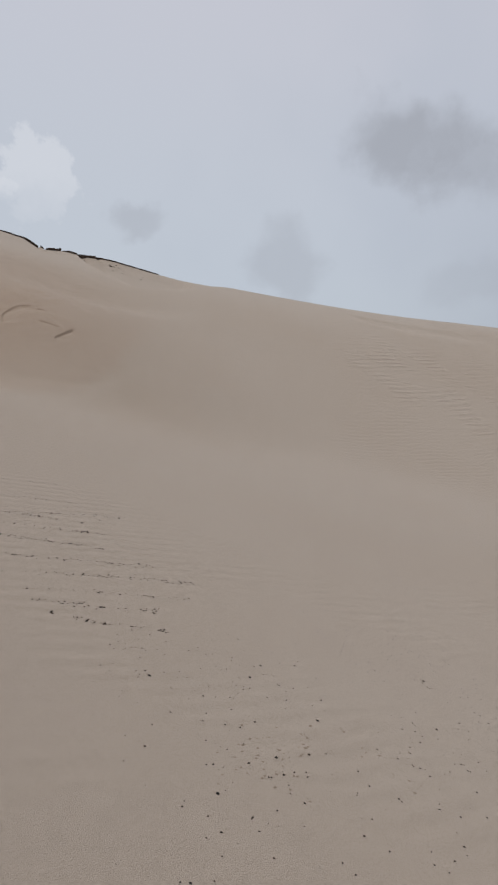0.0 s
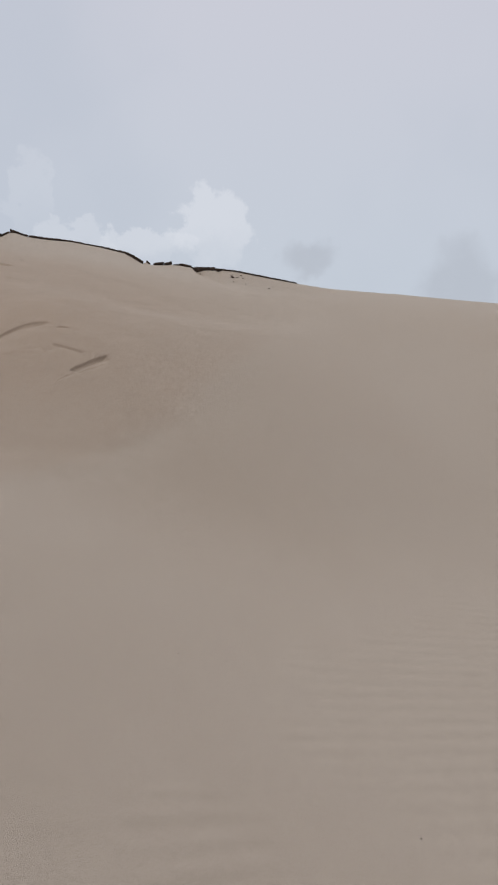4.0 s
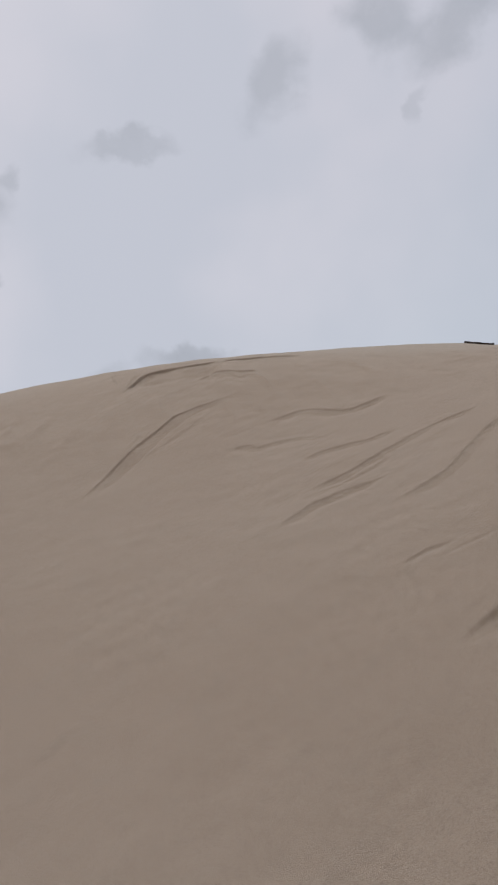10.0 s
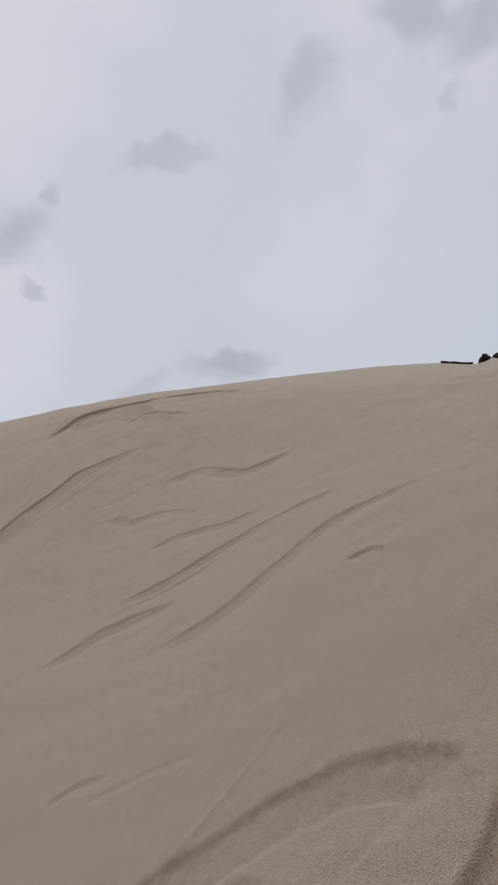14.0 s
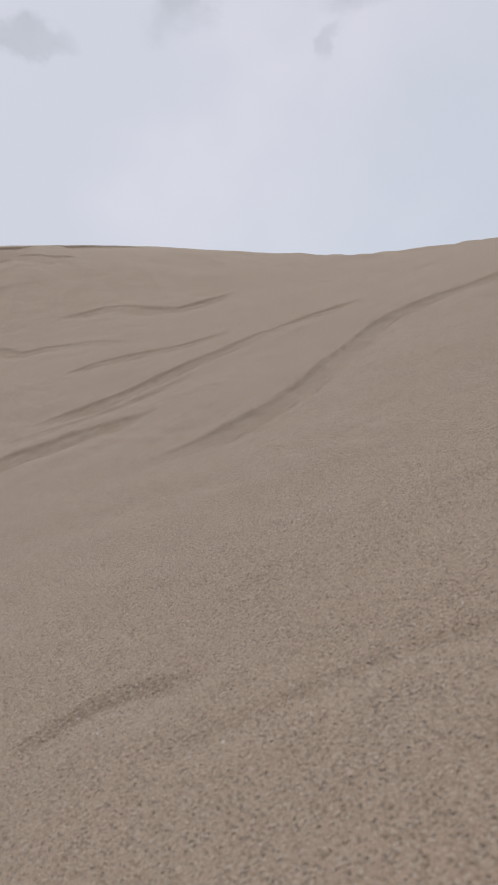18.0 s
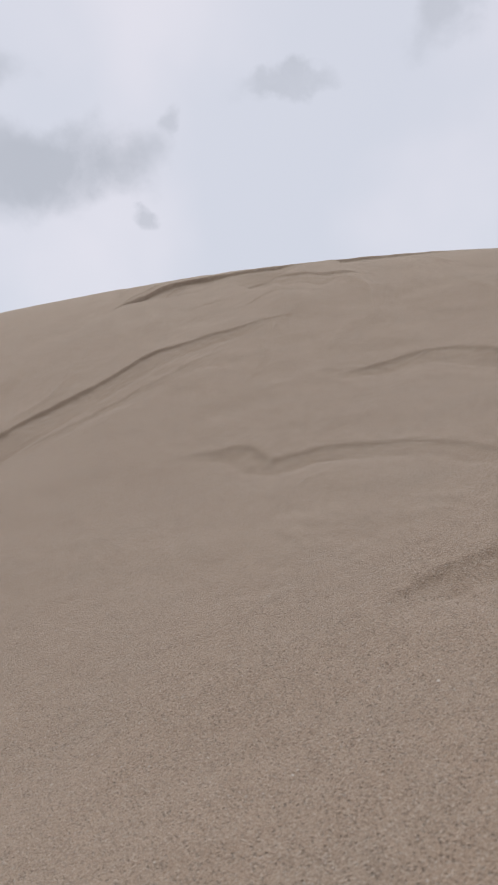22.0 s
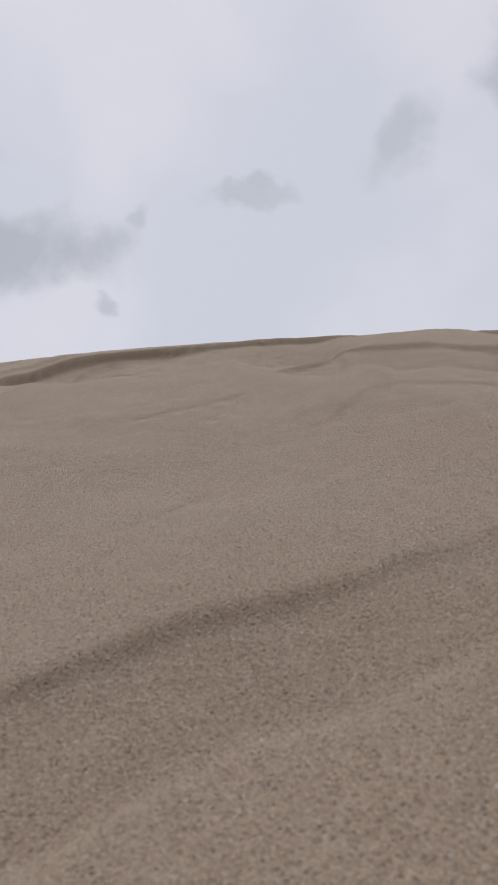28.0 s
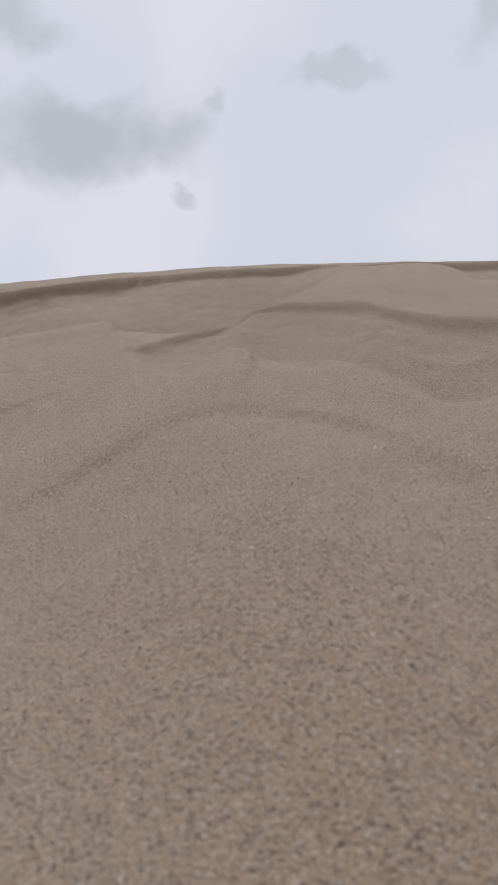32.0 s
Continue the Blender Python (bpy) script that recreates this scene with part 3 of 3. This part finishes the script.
# the slope's own unevenness, where the sand has slid
near = window(-2.2, 1.9, 0.6, 6.6)
nx_, ny_ = ground_x[near], ground_y[near]
slid = smooth((ny_ - 1.2) / 0.7)
ground_z[near] += slid * (0.0055 * lattice(nx_, ny_, 0.21, 3) + 0.0024 * lattice(nx_ * 0.8 + ny_ * 0.5, ny_ * 0.9 - nx_ * 0.4, 0.06, 4))
# tongues of sand that ran down from the top
tongue = 1 - np.abs(lattice(nx_ + 0.25 * ny_ + 0.03 * lattice(nx_, ny_, 0.15, 12), 0.30 * ny_, 0.13, 8))
ground_z[near] += smooth((ny_ - 4.0) / 0.5) * smooth((5.35 - ny_) / 0.4) * (0.014 * (tongue**2 - 0.45) + 0.005 * lattice(nx_ + 0.3 * ny_, 0.5 * ny_, 0.07, 9))
close = window(-0.95, 1.5, 1.3, 5.75)
cx_, cy_ = ground_x[close], ground_y[close]
ground_z[close] += 0.0006 * lattice(cx_, cy_, 0.016, 5) + 0.0004 * lattice(cx_, cy_, 0.0085, 6)


def height_at(x, y):
    """The height of the sand under a point."""
    x = x - float(climb(y))
    i = min(max(int(np.searchsorted(xs, x)) - 1, 0), len(xs) - 2)
    j = min(max(int(np.searchsorted(ys, y)) - 1, 0), len(ys) - 2)
    u, v = (x - xs[i]) / (xs[i + 1] - xs[i]), (y - ys[j]) / (ys[j + 1] - ys[j])
    return float((ground_z[j, i] * (1 - u) + ground_z[j, i + 1] * u) * (1 - v) + (ground_z[j + 1, i] * (1 - u) + ground_z[j + 1, i + 1] * u) * v)


def sheet(name, gx, gy, gz, mat):
    me = bpy.data.meshes.new(name)
    ny, nx = gx.shape
    me.vertices.add(nx * ny)
    me.vertices.foreach_set("co", np.stack([gx, gy, gz], -1).astype(np.float32).ravel())
    a = (np.arange(ny - 1)[:, None] * nx + np.arange(nx - 1)[None, :]).ravel()
    quads = np.stack([a, a + 1, a + 1 + nx, a + nx], 1).astype(np.int32)
    me.loops.add(quads.size)
    me.loops.foreach_set("vertex_index", quads.ravel())
    me.polygons.add(len(quads))
    me.polygons.foreach_set("loop_start", np.arange(0, quads.size, 4, dtype=np.int32))
    me.polygons.foreach_set("use_smooth", np.ones(len(quads), dtype=bool))
    me.update(calc_edges=True)
    me.attributes.new("brown_shade", "FLOAT", "POINT").data.foreach_set("value", brown_shade.astype(np.float32).ravel())
    me.materials.append(mat)
    return new(name, me)


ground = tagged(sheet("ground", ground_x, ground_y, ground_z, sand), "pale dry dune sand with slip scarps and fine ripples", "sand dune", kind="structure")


# ---- broken crust along the crest ----
def part(name, bm, mat, parent=None, label="", smooth_shading=False):
    me = bpy.data.meshes.new(name)
    bm.to_mesh(me)
    bm.free()
    me.materials.append(mat)
    if smooth_shading:
        me.polygons.foreach_set("use_smooth", np.ones(len(me.polygons), dtype=bool))
    ob = new(name, me)
    ob.parent = parent
    if label:
        ob["label"] = label
    return ob


crust, ct, cb = material("damp_dark_crust")
cat_ = put(ct, "ShaderNodeTexCoord").outputs["Object"]
layers = put(ct, "ShaderNodeTexNoise", {"Vector": cat_, "Scale": 30.0, "Detail": 5.0, "Roughness": 0.65}).outputs[0]
ct.links.new(mixed(ct, stepped(ct, layers, 0.35, 0.7), (0.030, 0.020, 0.014, 1), (0.105, 0.068, 0.045, 1)), cb.inputs["Base Color"])
cb.inputs["Roughness"].default_value = 0.95
ct.links.new(put(ct, "ShaderNodeBump", {"Height": layers, "Strength": 0.8, "Distance": 0.01}).outputs[0], cb.inputs["Normal"])


def crust_chunk(a, b, thick_a, thick_b, crown, seed):
    """A plate of stiff crust along the crest from a to b (its upper edge), or, with a crown, a peaked clod; loose sand lies on its back."""
    rng = random.Random(seed)
    a, b = Vector(a), Vector(b)
    span = b - a
    flat = Vector((span.x, span.y, 0)).normalized()
    away = Vector((-flat.y, flat.x, 0))
    n = 13
    base = new("crust_chunk")
    base.location = (a + b) / 2
    deep = rng.uniform(0.05, 0.09)
    peak = rng.uniform(0.38, 0.55)

    def ring(u):
        p = a + u * span
        rise = crown * max(0.0, 1 - abs(u - peak) / (peak if u < peak else 1 - peak)) ** 0.75
        pinch = min(1.0, 0.45 + 4.0 * min(u, 1 - u))
        top = p.z + rise + rng.uniform(-0.0035, 0.0035)
        thick = (thick_a + u * (thick_b - thick_a)) * pinch * rng.uniform(0.8, 1.25)
        sand_at = height_at(p.x, p.y)
        under = min(top - thick, max(sand_at - 0.004, top - thick - 0.010))
        front = p - base.location - away * (0.022 + rng.uniform(0, 0.008))
        back = p - base.location + away * deep
        belly = front - away * rng.uniform(0.0, 0.008)
        low, mid, high = under - base.location.z, (0.6 * top + 0.4 * under) - base.location.z, top - base.location.z
        return [Vector((front.x, front.y, low)), Vector((belly.x, belly.y, mid)), Vector((front.x, front.y, high)), Vector((back.x, back.y, high - 0.25 * deep)), Vector((back.x, back.y, low - 0.3 * deep))]

    rings = [ring(k / (n - 1)) for k in range(n)]
    bm = bmesh.new()
    rows_ = [[bm.verts.new(v) for v in r] for r in rings]
    for r, q in zip(rows_[:-1], rows_[1:]):
        for k in range(5):
            bm.faces.new((r[k], r[(k + 1) % 5], q[(k + 1) % 5], q[k]))
    bm.faces.new(rows_[0][::-1])
    bm.faces.new(rows_[-1])
    bmesh.ops.recalc_face_normals(bm, faces=bm.faces)
    part("crust_layer", bm, crust, base)
    bm = bmesh.new()
    cap = []
    for r in rings[1:-1]:
        near, rear, up = 0.7 * r[2] + 0.3 * r[3], r[3], Vector((0, 0, 0.004))
        cap.append([bm.verts.new(v) for v in (near + 0.3 * up, 0.5 * (near + rear) + up, rear + 0.5 * up, rear - up, near - up)])
    for r, q in zip(cap[:-1], cap[1:]):
        for k in range(5):
            bm.faces.new((r[k], r[(k + 1) % 5], q[(k + 1) % 5], q[k]))
    bm.faces.new(cap[0][::-1])
    bm.faces.new(cap[-1])
    bmesh.ops.recalc_face_normals(bm, faces=bm.faces)
    part("sand_cap", bm, sand, base, "pale loose sand lying on the plate", True)
    what = "peaked dark brown clod of crust standing on the dune crest" if crown else "dark brown plate of broken sand crust on the dune crest"
    tagged(base, what, "crust chunk", "crust chunks along the crest")


# upper edge from end to end, thickness at both ends, height of the peak
CLODS = (
    ((1.732, 6.430, 3.210), (1.822, 6.418, 3.216), 0.016, 0.016, 0.050),
    ((1.826, 6.417, 3.222), (1.935, 6.403, 3.200), 0.020, 0.012, 0.045),
    ((1.952, 6.401, 3.203), (2.037, 6.389, 3.227), 0.010, 0.022, 0.0),
    ((2.004, 6.394, 3.224), (2.080, 6.383, 3.172), 0.014, 0.020, 0.0),
    ((2.069, 6.384, 3.186), (2.159, 6.372, 3.176), 0.016, 0.022, 0.0),
    ((2.159, 6.372, 3.182), (2.213, 6.351, 3.224), 0.016, 0.022, 0.0),
    ((2.213, 6.351, 3.213), (2.326, 6.301, 3.232), 0.010, 0.020, 0.0),
    ((2.326, 6.301, 3.236), (2.483, 6.246, 3.238), 0.010, 0.012, 0.0),
    ((2.472, 6.249, 3.234), (2.527, 6.231, 3.196), 0.012, 0.016, 0.0),
    ((2.527, 6.231, 3.196), (2.564, 6.218, 3.206), 0.014, 0.014, 0.0),
)
PLATES = (
    ((2.567, 6.217, 3.256), (2.710, 6.154, 3.221), 0.042, 0.010),
    ((2.710, 6.153, 3.227), (2.876, 6.072, 3.175), 0.014, 0.034),
    ((2.733, 6.143, 3.205), (2.811, 6.104, 3.145), 0.012, 0.016),
    ((2.811, 6.104, 3.145), (2.898, 6.061, 3.152), 0.012, 0.014),
    ((2.866, 6.077, 3.169), (2.946, 6.036, 3.165), 0.028, 0.026),
    ((2.946, 6.036, 3.160), (3.019, 5.997, 3.204), 0.024, 0.024),
    ((3.025, 5.994, 3.230), (3.202, 5.899, 3.187), 0.036, 0.012),
    ((3.211, 5.895, 3.188), (3.390, 5.814, 3.192), 0.024, 0.018),
    ((3.390, 5.814, 3.194), (3.641, 5.701, 3.200), 0.014, 0.012),
    ((3.641, 5.701, 3.200), (3.984, 5.542, 3.187), 0.012, 0.014),
    ((3.984, 5.542, 3.187), (4.253, 5.411, 3.159), 0.014, 0.016),
    ((4.242, 5.419, 3.165), (4.350, 5.347, 3.130), 0.024, 0.036),
    ((4.350, 5.347, 3.124), (4.448, 5.281, 3.066), 0.034, 0.022),
)
MORE_PLATES = (
    ((4.480, 5.260, 3.083), (4.521, 5.231, 3.050), 0.026, 0.020),
    ((4.552, 5.206, 3.056), (4.654, 5.121, 3.084), 0.016, 0.022),
    ((4.655, 5.120, 3.064), (4.731, 5.058, 3.098), 0.018, 0.038),
    ((4.743, 5.047, 3.056), (4.830, 4.975, 3.078), 0.024, 0.026),
    ((4.830, 4.975, 3.080), (4.925, 4.899, 3.062), 0.026, 0.024),
    ((4.925, 4.899, 3.056), (4.979, 4.853, 3.006), 0.018, 0.022),
    ((4.946, 4.881, 3.048), (5.149, 4.698, 3.064), 0.036, 0.034),
    ((5.150, 4.698, 3.050), (5.208, 4.643, 3.049), 0.026, 0.012),
    ((5.200, 4.651, 3.049), (5.312, 4.543, 3.042), 0.007, 0.009),
    ((5.310, 4.545, 3.043), (5.371, 4.485, 3.036), 0.016, 0.012),
    ((5.371, 4.484, 3.033), (5.578, 4.277, 2.994), 0.006, 0.006),
    ((5.578, 4.277, 2.994), (5.740, 4.097, 2.960), 0.006, 0.005),
    ((5.740, 4.097, 2.960), (5.886, 3.935, 2.924), 0.005, 0.002),
)
LIPS = (
    ((1.470, 6.467, 3.258), (1.590, 6.450, 3.230), 0.004, 0.004),
    ((1.590, 6.450, 3.229), (1.693, 6.435, 3.206), 0.005, 0.004),
)
for k, (a, b, thick_a, thick_b, crown) in enumerate((*CLODS, *((*p, 0.0) for p in (*PLATES, *MORE_PLATES, *LIPS)))):
    crust_chunk(a, b, thick_a, thick_b, crown, k + 1)

# ---- dark bits strewn over the foot of the dune ----
bits, bt, bb = material("dark_plant_bits")
bits_at = put(bt, "ShaderNodeNewGeometry").outputs["Random Per Island"]
bt.links.new(mixed(bt, bits_at, (0.022, 0.017, 0.014, 1), (0.085, 0.058, 0.042, 1)), bb.inputs["Base Color"])
bb.inputs["Roughness"].default_value = 0.85


def strew(name, spots, low, high, mat, seed, flat=0.6, stretch=1.0):
    """Small uneven lumps, half sunk in the sand, in one mesh."""
    rng = random.Random(seed)
    verts, faces = [], []
    for x, y in spots:
        r = rng.uniform(low, high) * (1.5 if rng.random() < 0.08 else 1.0)
        turn, z = rng.uniform(0, 6.28), height_at(x, y)
        long = rng.uniform(0.8, 1.7) * stretch
        first = len(verts)
        for k in range(5):
            a = turn + k * 1.2566
            q = r * rng.uniform(0.7, 1.2)
            c, s = math.cos(a - turn) * q * long, math.sin(a - turn) * q
            verts.append((x + c * math.cos(turn) - s * math.sin(turn), y + c * math.sin(turn) + s * math.cos(turn), z + 0.1 * r))
        verts.append((x + rng.uniform(-0.3, 0.3) * r, y + rng.uniform(-0.3, 0.3) * r, z + flat * 1.6 * r))
        verts.append((x, y, z - 0.6 * r))
        for k in range(5):
            m = first + (k + 1) % 5
            faces.append((first + k, m, first + 5))
            faces.append((m, first + k, first + 6))
    me = bpy.data.meshes.new(name)
    me.from_pydata(verts, [], faces)
    me.materials.append(mat)
    return new(name, me)


rng = random.Random(5)
spots = []
# thin rows caught in the ripple troughs: both ends, how many
ROWS = (
    (-1.80, -0.90, -1.66, -0.955, 14),
    (-1.95, -1.09, -1.78, -1.19, 26),
    (-1.95, -1.26, -1.73, -1.35, 26),
    (-2.085, -1.256, -1.964, -1.36, 30),
    (-2.156, -1.345, -1.983, -1.466, 28),
    (-2.24, -1.45, -2.10, -1.56, 46),
    (-2.332, -1.564, -2.083, -1.718, 50),
    (-2.402, -1.651, -2.237, -1.745, 30),
    (-2.173, -1.791, -2.066, -1.863, 30),
    (-2.409, -1.776, -2.19, -1.927, 26),
    (-2.517, -1.795, -2.423, -1.881, 26),
    (-2.393, -1.902, -2.322, -1.936, 12),
    (-2.566, -1.855, -2.517, -1.932, 18),
    (-2.504, -1.933, -2.422, -2.012, 16),
)
for x0, y0, x1, y1, n in ROWS:
    for k in range(n):
        u = rng.uniform(-0.7, 1) if k % 3 else rng.random()
        spots.append((x0 + u * (x1 - x0) + rng.gauss(0, 0.007), y0 + u * (y1 - y0) + rng.gauss(0, 0.007)))
tagged(strew("plant_bits", spots, 0.0015, 0.0030, bits, 7), "dark plant bits lying in rows in the ripple troughs", "plant debris", kind="stuff")
spots = []
for k in range(620):
    u, v = rng.random(), rng.random()
    p = Vector((-2.98, -2.37)) * (1 - u) * (1 - v) + Vector((-2.35, -2.95)) * u * (1 - v) + Vector((-2.58, -1.92)) * (1 - u) * v + Vector((-1.60, -2.45)) * u * v
    if lattice(np.array(p.x), np.array(p.y), 0.2, 21) > rng.uniform(-1.3, 0.6):
        spots.append((p.x + rng.gauss(0, 0.03), p.y + rng.gauss(0, 0.03)))
for k in range(110):
    u, v = rng.random(), rng.random()
    p = Vector((-3.20, -2.45)) * (1 - u) * (1 - v) + Vector((-2.70, -3.10)) * u * (1 - v) + Vector((-2.98, -2.37)) * (1 - u) * v + Vector((-2.35, -2.95)) * u * v
    spots.append((p.x + rng.gauss(0, 0.03), p.y + rng.gauss(0, 0.03)))
tagged(strew("plant_bits", spots, 0.0010, 0.0023, bits, 8), "small dark plant bits strewn on the pale sand", "plant debris", kind="stuff")

lone = [(rng.uniform(-2.2, 2.2), rng.uniform(-2.4, 1.0)) for k in range(170)]
lone += [(rng.uniform(-2.0, -0.2), rng.uniform(-2.4, -1.1)) for k in range(110)]
tagged(strew("seed_husks", lone, 0.0010, 0.0021, bits, 12), "tiny dark husks scattered thinly on the sand", "plant debris", kind="stuff")

# chips of crust that fell into the hollow
for k, (x, y, low, high) in enumerate(((4.875, 4.679, 0.016, 0.02), (5.069, 4.324, 0.018, 0.022), (5.02, 4.26, 0.014, 0.018), (4.846, 4.078, 0.013, 0.016), (5.07, 4.234, 0.016, 0.02), (5.22, 4.312, 0.018, 0.022), (5.142, 4.198, 0.01, 0.014), (4.90, 3.918, 0.01, 0.013), (4.88, 3.55, 0.012, 0.016), (5.15, 3.715, 0.012, 0.015), (1.996, 3.88, 0.007, 0.009))):
    tagged(strew("crust_chip", [(x, y)], 0.75 * low, 0.75 * high, crust, 40 + k, 0.6, 2.0), "small dark chip of broken crust lying on the sand", "crust chip", "fallen crust chips")

# loose lumps of damp sand at the foot
lump, lt, lb = material("damp_sand_lumps")
lb.inputs["Base Color"].default_value = (0.30, 0.235, 0.175, 1)
lb.inputs["Roughness"].default_value = 0.95
rng = random.Random(9)
clods = []
for cx, cy, n in ((-2.70, -2.36, 16), (-2.62, -2.42, 18), (-2.72, -2.42, 14), (-2.54, -2.48, 9), (-2.56, -2.60, 8)):
    clods += [(cx + rng.gauss(0, 0.045), cy + rng.gauss(0, 0.03)) for k in range(n)]
tagged(strew("sand_lumps", clods, 0.0014, 0.0032, lump, 10, 0.25), "brown damp sand lumps lying at the dune foot", "sand lumps", kind="stuff")

# coarse grains and crumbs on the slid sand, close to the climb
rng = np.random.default_rng(4)
count = 90000
gy = rng.uniform(1.3, 5.6, count)
gx = climb(gy) + rng.uniform(-0.5, 0.5, count)
ox = gx - climb(gy)
i, j = np.clip(np.searchsorted(xs, ox) - 1, 0, len(xs) - 2), np.clip(np.searchsorted(ys, gy) - 1, 0, len(ys) - 2)
fu, fv = (ox - xs[i]) / (xs[i + 1] - xs[i]), (gy - ys[j]) / (ys[j + 1] - ys[j])
gz = (ground_z[j, i] * (1 - fu) + ground_z[j, i + 1] * fu) * (1 - fv) + (ground_z[j + 1, i] * (1 - fu) + ground_z[j + 1, i + 1] * fu) * fv
size = np.minimum(rng.lognormal(math.log(0.00042), 0.4, len(gx)), 0.0011)
corners = np.array([(1, 0, -0.1), (-0.5, 0.87, -0.1), (-0.5, -0.87, -0.1), (0.1, 0.1, 0.9)])
turn = rng.uniform(0, 6.28, len(gx))
c, s = np.cos(turn)[:, None], np.sin(turn)[:, None]
shape = corners[None] * (size[:, None, None] * rng.uniform(0.7, 1.4, (len(gx), 4, 3)))
cloud = np.stack([gx[:, None] + shape[..., 0] * c - shape[..., 1] * s, gy[:, None] + shape[..., 0] * s + shape[..., 1] * c, gz[:, None] + shape[..., 2]], -1)
tri = (np.arange(len(gx))[:, None, None] * 4 + np.array([(0, 1, 3), (1, 2, 3), (2, 0, 3)])[None]).reshape(-1, 3)
me = bpy.data.meshes.new("sand_grains")
me.vertices.add(cloud.size // 3)
me.vertices.foreach_set("co", cloud.astype(np.float32).ravel())
me.loops.add(tri.size)
me.loops.foreach_set("vertex_index", tri.astype(np.int32).ravel())
me.polygons.add(len(tri))
me.polygons.foreach_set("loop_start", np.arange(0, tri.size, 3, dtype=np.int32))
me.update(calc_edges=True)
grains, gt, gb = material("coarse_sand_grains")
tint = put(gt, "ShaderNodeNewGeometry").outputs["Random Per Island"]
shade_of = mixed(gt, stepped(gt, tint, 0.0, 0.35), (0.20, 0.155, 0.12, 1), (0.42, 0.36, 0.295, 1))
gt.links.new(mixed(gt, stepped(gt, tint, 0.75, 1.0), shade_of, (0.62, 0.57, 0.51, 1)), gb.inputs["Base Color"])
gb.inputs["Roughness"].default_value = 0.6
me.materials.append(grains)
tagged(new("sand_grains", me), "coarse pale and dark grains on the slid sand", "sand grains", kind="stuff")
